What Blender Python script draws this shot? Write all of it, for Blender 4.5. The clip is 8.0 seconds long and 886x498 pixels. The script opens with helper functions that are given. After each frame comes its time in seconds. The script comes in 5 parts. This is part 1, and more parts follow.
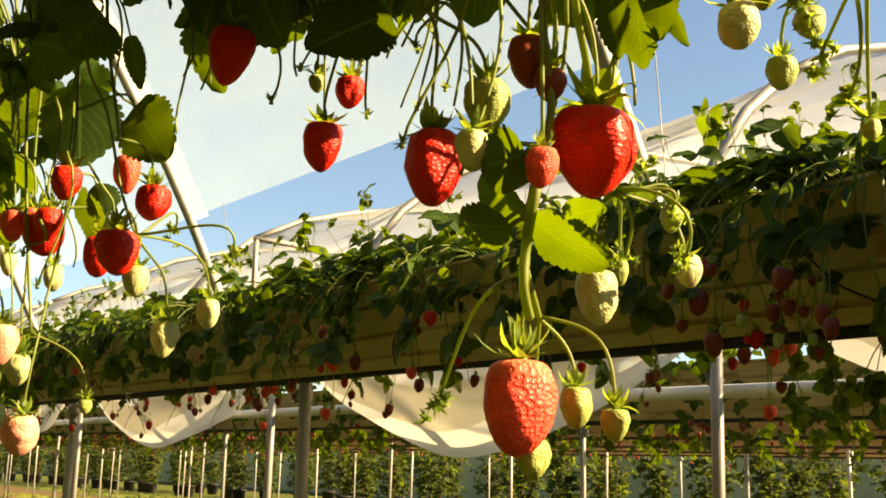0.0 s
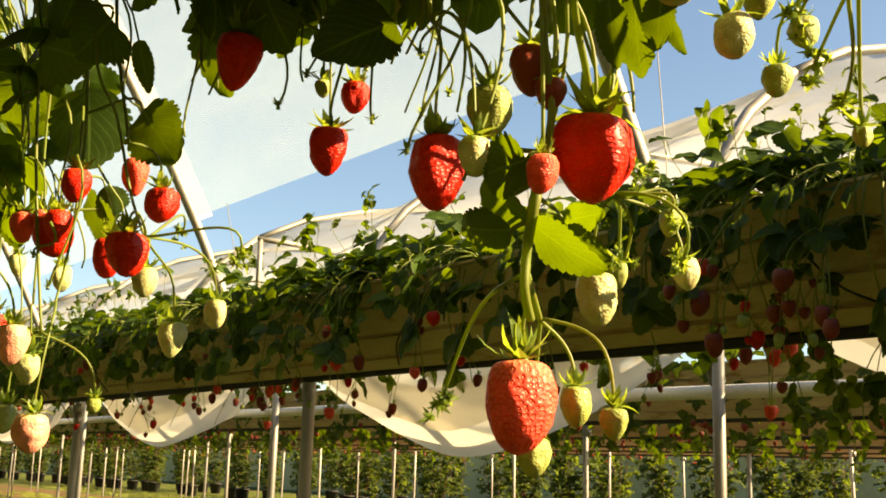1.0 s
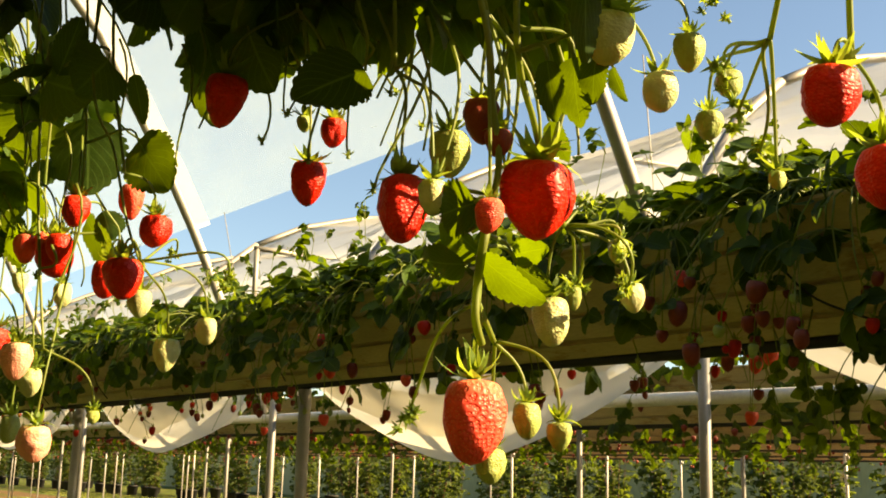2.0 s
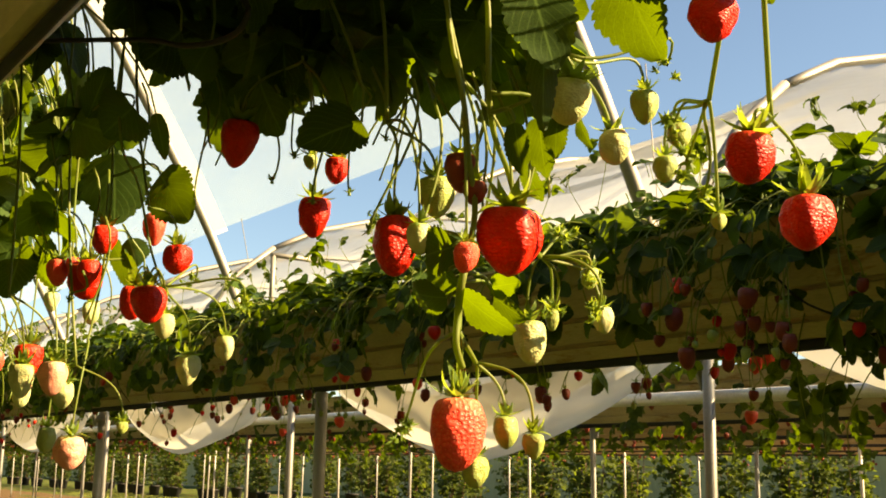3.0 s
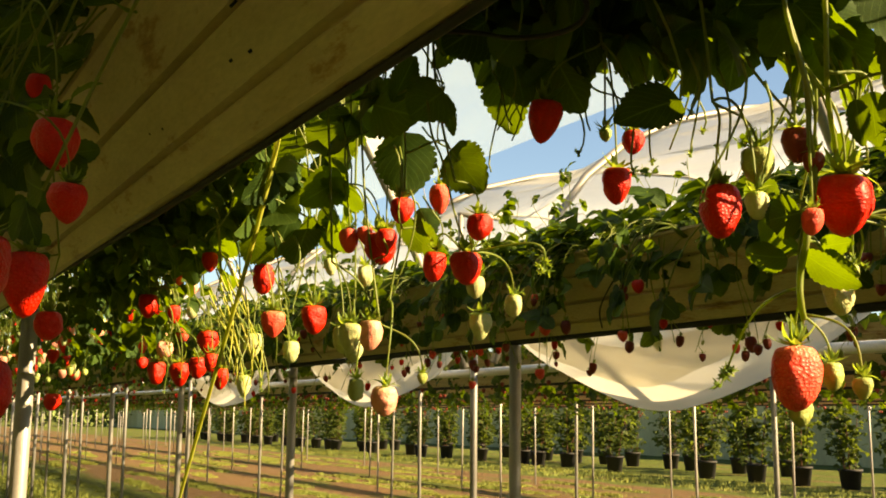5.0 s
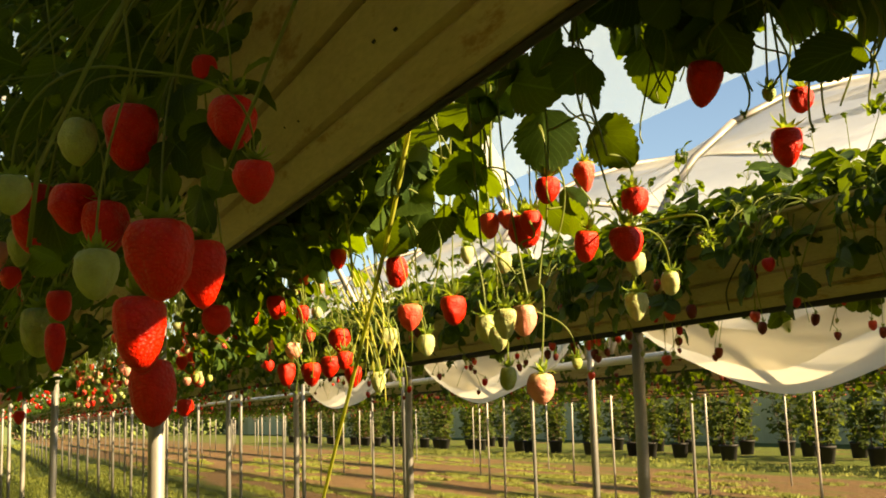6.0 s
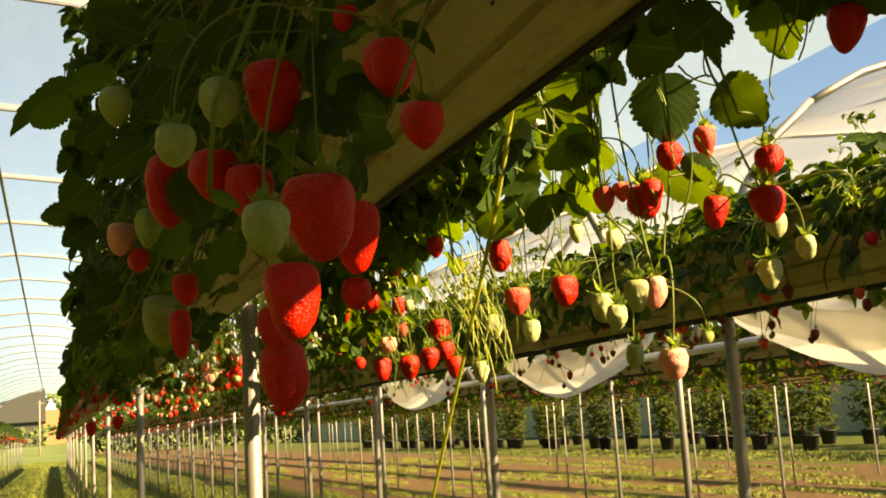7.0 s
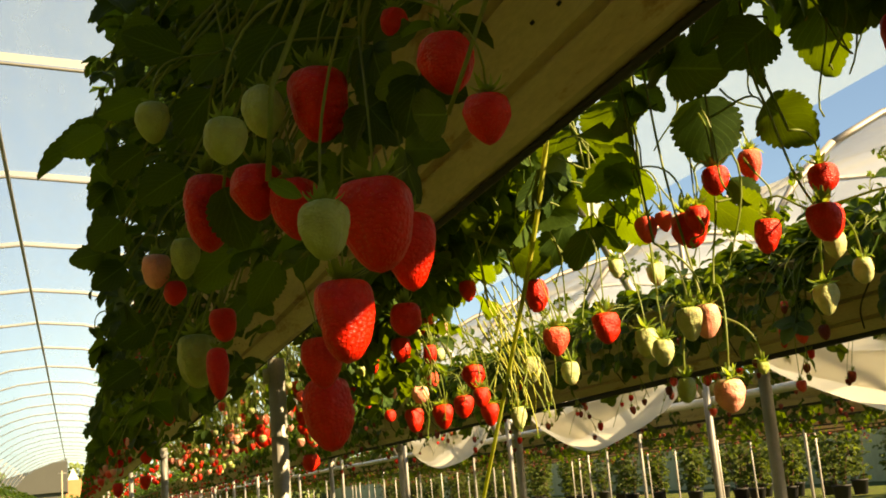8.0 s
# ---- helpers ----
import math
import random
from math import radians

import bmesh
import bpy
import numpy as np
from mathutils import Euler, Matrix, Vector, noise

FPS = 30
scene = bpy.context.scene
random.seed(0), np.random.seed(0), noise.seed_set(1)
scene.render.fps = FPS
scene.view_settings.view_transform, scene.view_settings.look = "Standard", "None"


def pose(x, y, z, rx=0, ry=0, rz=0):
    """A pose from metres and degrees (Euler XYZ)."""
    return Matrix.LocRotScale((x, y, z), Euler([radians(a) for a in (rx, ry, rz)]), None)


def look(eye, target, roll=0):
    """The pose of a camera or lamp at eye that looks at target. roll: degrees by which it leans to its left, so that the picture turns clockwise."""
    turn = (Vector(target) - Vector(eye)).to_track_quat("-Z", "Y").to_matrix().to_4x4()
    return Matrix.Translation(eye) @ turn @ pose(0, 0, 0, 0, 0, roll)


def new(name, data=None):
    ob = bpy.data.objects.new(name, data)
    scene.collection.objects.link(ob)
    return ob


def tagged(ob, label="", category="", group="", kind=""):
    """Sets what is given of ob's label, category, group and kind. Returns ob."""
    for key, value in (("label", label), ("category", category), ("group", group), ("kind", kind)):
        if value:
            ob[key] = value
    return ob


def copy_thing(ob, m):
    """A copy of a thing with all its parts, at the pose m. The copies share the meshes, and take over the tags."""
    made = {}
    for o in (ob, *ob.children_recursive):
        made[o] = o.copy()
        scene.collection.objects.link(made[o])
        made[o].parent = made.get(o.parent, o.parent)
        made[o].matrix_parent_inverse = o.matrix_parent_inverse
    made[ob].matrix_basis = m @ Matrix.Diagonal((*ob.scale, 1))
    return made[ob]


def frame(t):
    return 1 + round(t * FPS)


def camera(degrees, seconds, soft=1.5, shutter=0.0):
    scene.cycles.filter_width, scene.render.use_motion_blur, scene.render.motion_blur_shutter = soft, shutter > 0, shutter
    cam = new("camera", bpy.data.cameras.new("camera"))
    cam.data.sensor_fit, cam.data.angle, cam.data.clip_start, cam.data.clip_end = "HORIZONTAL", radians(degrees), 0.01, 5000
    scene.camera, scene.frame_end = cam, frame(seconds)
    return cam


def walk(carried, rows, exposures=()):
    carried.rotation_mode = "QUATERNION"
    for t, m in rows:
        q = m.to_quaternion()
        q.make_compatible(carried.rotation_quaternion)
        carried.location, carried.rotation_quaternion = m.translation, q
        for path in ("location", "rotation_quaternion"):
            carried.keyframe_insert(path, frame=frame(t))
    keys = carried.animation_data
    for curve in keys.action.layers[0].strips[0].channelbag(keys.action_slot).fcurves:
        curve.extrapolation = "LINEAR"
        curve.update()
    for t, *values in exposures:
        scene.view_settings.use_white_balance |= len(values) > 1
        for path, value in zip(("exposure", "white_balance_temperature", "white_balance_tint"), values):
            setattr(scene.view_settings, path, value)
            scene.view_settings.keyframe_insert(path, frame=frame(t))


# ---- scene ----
cam = camera(43.5, 8.0, soft=1.8)
PATH = [
    (0, (0.251, 0.477, 1.111), (-1.326, 1.646, 1.496), 1.6),
    (0.5, (0.253, 0.476, 1.111), (-1.326, 1.641, 1.497), 1.7),
    (1, (0.263, 0.468, 1.11), (-1.317, 1.632, 1.494), 1.7),
    (1.5, (0.284, 0.455, 1.113), (-1.297, 1.617, 1.504), 1.7),
    (2.8, (0.401, 0.42, 1.113), (-1.183, 1.577, 1.502), 0.9),
    (3, (0.413, 0.407, 1.119), (-1.185, 1.546, 1.505), 1.0),
    (3.5, (0.458, 0.36, 1.126), (-1.168, 1.461, 1.501), 1.1),
    (4, (0.472, 0.315, 1.124), (-1.185, 1.379, 1.476), 1.5),
    (4.5, (0.444, 0.282, 1.115), (-1.256, 1.284, 1.441), 0.9),
    (4.7, (0.436, 0.261, 1.112), (-1.284, 1.234, 1.425), 0.9),
    (6, (0.359, 0.207, 1.101), (-1.463, 0.978, 1.399), -1.6),
    (6.5, (0.329, 0.19, 1.091), (-1.522, 0.891, 1.382), -2.4),
    (7, (0.294, 0.172, 1.085), (-1.567, 0.835, 1.391), -3.6),
    (7.5, (0.266, 0.166, 1.081), (-1.587, 0.816, 1.459), -4.8),
    (8, (0.247, 0.164, 1.07), (-1.605, 0.798, 1.482), -5.1),
]
walk(cam, [(t, look(eye, target, roll)) for t, eye, target, roll in PATH], exposures=[(0, 2.2, 8650, 9), (4, 2.15, 8650, 9), (8, 2.08, 8650, 9)])

# ---- light ----
SUN_EL, SUN_AZ = 29.0, 44.0          # degrees; azimuth clockwise from +y
world = bpy.data.worlds.new("sky")
scene.world = world
world.use_nodes = True
wn = world.node_tree.nodes
sky = wn.new("ShaderNodeTexSky")
sky.sky_type = "NISHITA"
sky.sun_disc = False
sky.sun_elevation, sky.sun_rotation = radians(SUN_EL), radians(SUN_AZ)
sky.air_density, sky.dust_density, sky.ozone_density = 1.0, 0.3, 4.0
wn["Background"].inputs["Strength"].default_value = 0.051
world.node_tree.links.new(sky.outputs[0], wn["Background"].inputs["Color"])
sun_way = Vector((math.sin(radians(SUN_AZ)) * math.cos(radians(SUN_EL)), math.cos(radians(SUN_AZ)) * math.cos(radians(SUN_EL)), math.sin(radians(SUN_EL))))
sun = new("sun", bpy.data.lights.new("sun", "SUN"))
sun.data.energy, sun.data.angle, sun.data.color = 5.0, radians(0.6), (1.0, 0.82, 0.55)
sun.matrix_world = look(sun_way * 30, (0, 0, 0))


# ---- materials ----
def material(name, color, rough=0.6, metal=0.0, spec=0.5):
    m = bpy.data.materials.new(name)
    m.use_nodes = True
    b = m.node_tree.nodes["Principled BSDF"]
    b.inputs["Base Color"].default_value = (*color, 1)
    b.inputs["Roughness"].default_value = rough
    b.inputs["Metallic"].default_value = metal
    b.inputs["Specular IOR Level"].default_value = spec
    return m


def node(m, kind, **values):
    n = m.node_tree.nodes.new(kind)
    for key, value in values.items():
        n.inputs[key].default_value = value
    return n


def join(m, a, b):
    m.node_tree.links.new(a, b)


def coords(m, space="Object"):
    return node(m, "ShaderNodeTexCoord").outputs[space]


def ramp(m, source, *stops):
    r = node(m, "ShaderNodeValToRGB")
    e = r.color_ramp.elements
    while len(e) < len(stops):
        e.new(0.5)
    for item, (place, color) in zip(e, stops):
        item.position, item.color = place, (*color, 1)
    join(m, source, r.inputs[0])
    return r.outputs[0]


def noise_of(m, scale, detail=4.0, rough=0.6, vector=None):
    n = node(m, "ShaderNodeTexNoise", Scale=scale, Detail=detail, Roughness=rough)
    join(m, vector or coords(m), n.inputs["Vector"])
    return n.outputs["Fac"]


def mixed(m, fac, a, b, blend="MIX"):
    n = node(m, "ShaderNodeMix")
    n.data_type, n.blend_type = "RGBA", blend
    for socket, value in ((n.inputs[0], fac), (n.inputs[6], a), (n.inputs[7], b)):
        if isinstance(value, (int, float)):
            socket.default_value = value
        elif isinstance(value, tuple):
            socket.default_value = (*value, 1)
        else:
            join(m, value, socket)
    return n.outputs[2]


def bump(m, height, strength, distance=0.01):
    n = node(m, "ShaderNodeBump", Strength=strength, Distance=distance)
    join(m, height, n.inputs["Height"])
    join(m, n.outputs[0], m.node_tree.nodes["Principled BSDF"].inputs["Normal"])


def principled(m):
    return m.node_tree.nodes["Principled BSDF"]


def leaf_material(name, dark, light, glow):
    """Leaf blade: matt green with paler veins, light shining through it."""
    m = material(name, dark, 0.6, 0, 0.12)
    uv = coords(m, "UV")
    sep = node(m, "ShaderNodeSeparateXYZ")
    join(m, uv, sep.inputs[0])
    side = node(m, "ShaderNodeMath")
    side.operation = "ABSOLUTE"
    join(m, sep.outputs[0], side.inputs[0])
    along = node(m, "ShaderNodeMath")
    along.operation = "MULTIPLY_ADD"
    along.inputs[1].default_value = -0.55
    join(m, side.outputs[0], along.inputs[0])
    join(m, sep.outputs[1], along.inputs[2])
    saw = node(m, "ShaderNodeMath")
    saw.operation = "MULTIPLY"
    saw.inputs[1].default_value = 44.0
    join(m, along.outputs[0], saw.inputs[0])
    wave = node(m, "ShaderNodeMath")
    wave.operation = "SINE"
    join(m, saw.outputs[0], wave.inputs[0])
    vein = ramp(m, wave.outputs[0], (0.93, (0, 0, 0)), (1.0, (0.6, 0.6, 0.6)))
    mid = ramp(m, side.outputs[0], (0.0, (1, 1, 1)), (0.06, (0, 0, 0)))
    veins = mixed(m, 1.0, vein, mid, "LIGHTEN")
    info = node(m, "ShaderNodeObjectInfo")
    geo = node(m, "ShaderNodeNewGeometry")
    both = node(m, "ShaderNodeMath")
    both.operation = "ADD"
    join(m, info.outputs["Random"], both.inputs[0])
    join(m, geo.outputs["Random Per Island"], both.inputs[1])
    frac = node(m, "ShaderNodeMath")
    frac.operation = "FRACT"
    join(m, both.outputs[0], frac.inputs[0])
    base = ramp(m, frac.outputs[0], (0.0, dark), (0.55, tuple(0.72 * a + 0.28 * b for a, b in zip(dark, light))), (1.0, light))
    spots = ramp(m, noise_of(m, 60.0, 5.0), (0.35, (0.75, 0.75, 0.7)), (0.7, (1.15, 1.15, 1.1)))
    base = mixed(m, 1.0, base, spots, "MULTIPLY")
    col = mixed(m, veins, base, tuple(min(1, 1.35 * v + 0.008) for v in light))
    join(m, col, principled(m).inputs["Base Color"])
    bump(m, mixed(m, 0.75, veins, noise_of(m, 90.0, 3.0)), 0.14, 0.0015)
    trans = node(m, "ShaderNodeBsdfTranslucent")
    tcol = mixed(m, 1.0, mixed(m, veins, glow, tuple(v * 1.15 for v in glow)), spots, "MULTIPLY")
    join(m, tcol, trans.inputs["Color"])
    mix = node(m, "ShaderNodeMixShader")
    join(m, ramp(m, frac.outputs[0], (0.0, (0.2,) * 3), (0.6, (0.3,) * 3), (1.0, (0.5,) * 3)), mix.inputs[0])
    join(m, principled(m).outputs[0], mix.inputs[1])
    join(m, trans.outputs[0], mix.inputs[2])
    join(m, mix.outputs[0], m.node_tree.nodes["Material Output"].inputs[0])
    return m


def berry_material(name, shoulder, body, seed, glow=0.12, relief=0.45):
    """Strawberry skin: pale shoulder under the calyx, dimples with seeds, wet gloss."""
    m = material(name, body, 0.48, 0, 0.3)
    sep = node(m, "ShaderNodeSeparateXYZ")
    join(m, coords(m, "UV"), sep.inputs[0])
    wob = noise_of(m, 70.0, 2.0)
    add = node(m, "ShaderNodeMath")
    add.operation = "MULTIPLY_ADD"
    add.inputs[1].default_value = 0.35
    join(m, wob, add.inputs[0])
    join(m, sep.outputs[1], add.inputs[2])
    col = ramp(m, add.outputs[0], (0.16, shoulder), (0.42, body), (1.0, body))
    stretch = node(m, "ShaderNodeMapping")
    stretch.inputs["Scale"].default_value = (30.0, 19.0, 1.0)
    join(m, coords(m, "UV"), stretch.inputs[0])
    vor = node(m, "ShaderNodeTexVoronoi", Scale=1.0, Randomness=0.9)
    vor.voronoi_dimensions = "2D"
    join(m, stretch.outputs[0], vor.inputs["Vector"])
    dots = ramp(m, vor.outputs["Distance"], (0.07, (1, 1, 1)), (0.13, (0, 0, 0)))
    tone = ramp(m, noise_of(m, 120.0, 4.0), (0.3, (0.82, 0.78, 0.78)), (0.7, (1.1, 1.1, 1.1)))
    col = mixed(m, 1.0, col, tone, "MULTIPLY")
    col = mixed(m, dots, col, seed)
    join(m, col, principled(m).inputs["Base Color"])
    pit = ramp(m, vor.outputs["Distance"], (0.0, (0.55, 0.55, 0.55)), (0.12, (0.35, 0.35, 0.35)), (0.2, (0.2, 0.2, 0.2)), (0.55, (1, 1, 1)))
    bump(m, pit, relief, 0.002)
    b = principled(m)
    b.inputs["Subsurface Weight"].default_value = glow
    b.inputs["Subsurface Radius"].default_value = (0.012, 0.004, 0.003)
    b.inputs["Subsurface Scale"].default_value = 0.6
    return m


def stain_material(name, color, rough, metal=0.0, stain=(0.5, 0.45, 0.38), scale=6.0, amount=0.5, stretch=(1, 1, 1)):
    m = material(name, color, rough, metal)
    mp = node(m, "ShaderNodeMapping")
    mp.inputs["Scale"].default_value = stretch
    join(m, coords(m), mp.inputs[0])
    big = ramp(m, noise_of(m, scale, 6.0, 0.65, mp.outputs[0]), (0.38, (0, 0, 0)), (0.75, (amount,) * 3))
    fine = ramp(m, noise_of(m, scale * 22, 3.0, 0.6, mp.outputs[0]), (0.3, (0.86, 0.86, 0.86)), (0.7, (1.06, 1.06, 1.06)))
    col = mixed(m, 1.0, mixed(m, big, color, tuple(c * s for c, s in zip(color, stain))), fine, "MULTIPLY")
    join(m, col, principled(m).inputs["Base Color"])
    bump(m, fine, 0.12, 0.002)
    return m


def film_material(name, clear, tint, haze, through_share=0.55):
    """Polythene: part see-through, part milky, with soft streaks of dust."""
    m = material(name, tint, 0.5)
    mp = node(m, "ShaderNodeMapping")
    mp.inputs["Scale"].default_value = (0.6, 2.5, 2.5)
    join(m, coords(m), mp.inputs[0])
    streak = noise_of(m, 2.2, 5.0, 0.65, mp.outputs[0])
    see = node(m, "ShaderNodeBsdfTransparent", Color=(0.94, 0.97, 1.0, 1))
    milk = node(m, "ShaderNodeBsdfTranslucent", Color=(*haze, 1))
    body = node(m, "ShaderNodeMixShader", Fac=through_share)
    join(m, principled(m).outputs[0], body.inputs[1])
    join(m, milk.outputs[0], body.inputs[2])
    fac = ramp(m, streak, (0.3, (clear + 0.05,) * 3), (0.7, (clear - 0.06,) * 3))
    mix = node(m, "ShaderNodeMixShader")
    join(m, fac, mix.inputs[0])
    join(m, body.outputs[0], mix.inputs[1])
    join(m, see.outputs[0], mix.inputs[2])
    join(m, mix.outputs[0], m.node_tree.nodes["Material Output"].inputs[0])
    return m


def lit_through(m, glow, share):
    """Adds light that shines through a thin green part."""
    trans = node(m, "ShaderNodeBsdfTranslucent", Color=(*glow, 1))
    mix = node(m, "ShaderNodeMixShader", Fac=share)
    join(m, principled(m).outputs[0], mix.inputs[1])
    join(m, trans.outputs[0], mix.inputs[2])
    join(m, mix.outputs[0], m.node_tree.nodes["Material Output"].inputs[0])
    return m


LEAF = leaf_material("leaf green", (0.008, 0.025, 0.005), (0.066, 0.12, 0.024), (0.21, 0.31, 0.014))
CANE_LEAF = leaf_material("cane leaf", (0.028, 0.045, 0.01), (0.075, 0.095, 0.024), (0.2, 0.26, 0.03))
RED = berry_material("berry red", (0.62, 0.05, 0.018), (0.6, 0.010, 0.005), (0.62, 0.06, 0.018), 0.18, 0.36)
PINK = berry_material("berry ripening", (0.82, 0.26, 0.14), (0.82, 0.075, 0.05), (0.82, 0.25, 0.1), 0.25, 0.42)
BLUSH = berry_material("berry half ripe", (0.6, 0.52, 0.28), (0.78, 0.31, 0.23), (0.66, 0.5, 0.26), 0.2, 0.25)
PALE = berry_material("berry unripe", (0.32, 0.42, 0.1), (0.46, 0.49, 0.23), (0.36, 0.37, 0.13), 0.2, 0.3)
GREEN = berry_material("berry green", (0.2, 0.29, 0.06), (0.3, 0.36, 0.1), (0.32, 0.33, 0.08), 0.15, 0.3)
# also stands in for red fruit in shade: the shade is in this colour
DULL = berry_material("berry overripe and shaded", (0.22, 0.045, 0.016), (0.19, 0.026, 0.012), (0.22, 0.07, 0.025), 0.1, 0.2)
BERRY = {"dull": DULL, "red": RED, "pink": PINK, "blush": BLUSH, "pale": PALE, "green": GREEN}
STEM = lit_through(stain_material("stem", (0.18, 0.25, 0.05), 0.5, stain=(1.2, 0.6, 0.5), scale=30, amount=0.7), (0.34, 0.42, 0.05), 0.4)
CALYX = lit_through(stain_material("calyx", (0.12, 0.2, 0.035), 0.5, stain=(1.3, 1.0, 0.8), scale=40, amount=0.6), (0.4, 0.5, 0.05), 0.45)
RUNNER = stain_material("runner brown", (0.12, 0.05, 0.03), 0.5, scale=30)
GUTTER = stain_material("gutter plastic", (0.60, 0.48, 0.32), 0.5, stain=(0.62, 0.52, 0.42), scale=5.0, amount=0.8, stretch=(0.5, 2, 2))
scuff_map = node(GUTTER, "ShaderNodeMapping")
scuff_map.inputs["Scale"].default_value = (4.0, 14.0, 14.0)
join(GUTTER, coords(GUTTER), scuff_map.inputs[0])
scuffs = ramp(GUTTER, noise_of(GUTTER, 1.6, 7.0, 0.7, scuff_map.outputs[0]), (0.56, (1, 1, 1)), (0.63, (0.72, 0.56, 0.42)), (0.72, (0.3, 0.22, 0.16)))
plain = principled(GUTTER).inputs["Base Color"].links[0].from_socket
join(GUTTER, mixed(GUTTER, 1.0, plain, scuffs, "MULTIPLY"), principled(GUTTER).inputs["Base Color"])
BLACK = stain_material("black plastic", (0.014, 0.013, 0.012), 0.75, stain=(2.2, 2.0, 1.7), scale=8)
STEEL = stain_material("galvanised steel", (0.32, 0.30, 0.27), 0.5, 0.35, stain=(0.6, 0.58, 0.55), scale=14)
PIPE = stain_material("white pipe", (0.75, 0.74, 0.7), 0.4, stain=(0.7, 0.65, 0.55), scale=7)
SHEET = film_material("sagging sheet", 0.08, (0.88, 0.83, 0.72), (0.93, 0.87, 0.73), 0.52)
SUBSTRATE = stain_material("substrate", (0.06, 0.04, 0.025), 0.95, stain=(0.5, 0.5, 0.5), scale=20)
FILM = film_material("tunnel film", 0.66, (0.44, 0.53, 0.55), (0.42, 0.52, 0.54))
DOME = film_material("far tunnel film", 0.5, (0.76, 0.76, 0.72), (0.78, 0.77, 0.72), 0.95)

# ---- building helpers ----
def mesh_of(name, verts, faces, mat, uv=None, smooth=True):
    me = bpy.data.meshes.new(name)
    me.from_pydata([tuple(v) for v in verts], [], [tuple(f) for f in faces])
    for one in mat if isinstance(mat, (list, tuple)) else [mat]:
        me.materials.append(one)
    if smooth:
        me.polygons.foreach_set("use_smooth", [True] * len(me.polygons))
    if uv is not None:
        layer = me.uv_layers.new(name="UVMap")
        idx = np.empty(len(me.loops), np.int32)
        me.loops.foreach_get("vertex_index", idx)
        layer.data.foreach_set("uv", np.asarray(uv, np.float32)[idx].ravel())
    me.update()
    return me


def part(name, me, parent=None, m=None, label=""):
    """Links a mesh as one object under a thing or part."""
    ob = new(name, me)
    ob.parent = parent
    if m is not None:
        ob.matrix_basis = m
    return tagged(ob, label)


def thing(name, m, label, category, group="", kind=""):
    ob = new(name)
    ob.empty_display_size = 0.05
    ob.matrix_basis = m
    return tagged(ob, label, category, group, kind)


def tube_data(points, r0, r1=None, sides=6, close=True):
    pts = np.array(points, float)
    r1 = r0 if r1 is None else r1
    n = len(pts)
    tan = np.gradient(pts, axis=0)
    tan /= np.linalg.norm(tan, axis=1)[:, None] + 1e-12
    ref = np.array([0, 0, 1.0]) if abs(tan[:, 2]).mean() < 0.8 else np.array([1.0, 0, 0])
    a = np.cross(tan, ref)
    a /= np.linalg.norm(a, axis=1)[:, None] + 1e-12
    b = np.cross(tan, a)
    ang = np.arange(sides) * 2 * math.pi / sides
    rad = np.linspace(r0, r1, n)[:, None, None]
    ring = pts[:, None] + rad * (np.cos(ang)[None, :, None] * a[:, None] + np.sin(ang)[None, :, None] * b[:, None])
    verts = ring.reshape(-1, 3)
    faces = [(i * sides + k, i * sides + (k + 1) % sides, (i + 1) * sides + (k + 1) % sides, (i + 1) * sides + k) for i in range(n - 1) for k in range(sides)]
    if close:
        faces += [tuple(range(sides))[::-1], tuple(range((n - 1) * sides, n * sides))]
    return verts, faces


def bezier(a, b, c, d, n=10):
    t = np.linspace(0, 1, n)[:, None]
    a, b, c, d = (np.array(v, float) for v in (a, b, c, d))
    return (1 - t) ** 3 * a + 3 * t * (1 - t) ** 2 * b + 3 * t**2 * (1 - t) * c + t**3 * d


def merge(pieces):
    """Joins (verts, faces[, uv]) pieces into one."""
    vs, fs, us, at = [], [], [], 0
    for piece in pieces:
        v, f = np.asarray(piece[0], float), piece[1]
        vs.append(v)
        us.append(np.asarray(piece[2], float) if len(piece) > 2 else np.zeros((len(v), 2)))
        fs += [tuple(i + at for i in face) for face in f]
        at += len(v)
    return np.concatenate(vs), fs, np.concatenate(us)


def moved(piece, m):
    v = np.asarray(piece[0], float)
    r = np.array(m.to_3x3())
    return (v @ r.T + np.array(m.translation), *piece[1:])


# ---- leaves, fruit ----
def leaflet(length, width, teeth=9, across=2, cup=0.15, droop=0.15, seed=0):
    """One toothed leaflet, from its base at the origin along +y, upper side +z."""
    rng = random.Random(seed)
    per = 3 if across > 1 else 2
    n = per * teeth
    verts, uv, faces = [], [], []
    cols = 2 * across + 1
    for i in range(n + 1):
        v = i / n
        half = 0.5 * width * (math.sin(math.pi * min(1, 0.06 + 0.94 * v) ** 0.82) ** 0.62 if v < 1 else 0.02)
        half = max(half, 0.012 * width)
        tooth = ((0.89, 0.985, 1.0) if per == 3 else (0.9, 1.0))[i % per] * (1 + rng.uniform(-0.02, 0.02)) if 2 < i < n else 1.0
        for k in range(cols):
            s = (k - across) / across
            edge = abs(s) == 1
            x = s * half * (tooth if edge else 1)
            y = v * length + (0.016 * length if edge and i % per == per - 1 else 0) + abs(s) * 0.05 * length * (1 - v)
            z = cup * abs(s) ** 1.3 * half * 1.4 - droop * length * v * v + 0.02 * length * math.sin(11 * v + seed + 2 * s) * abs(s)
            verts.append((x, y, z))
            uv.append((s, v))
    for i in range(n):
        for k in range(cols - 1):
            a = i * cols + k
            faces.append((a, a + 1, a + cols + 1, a + cols))
    return np.array(verts), faces, np.array(uv)


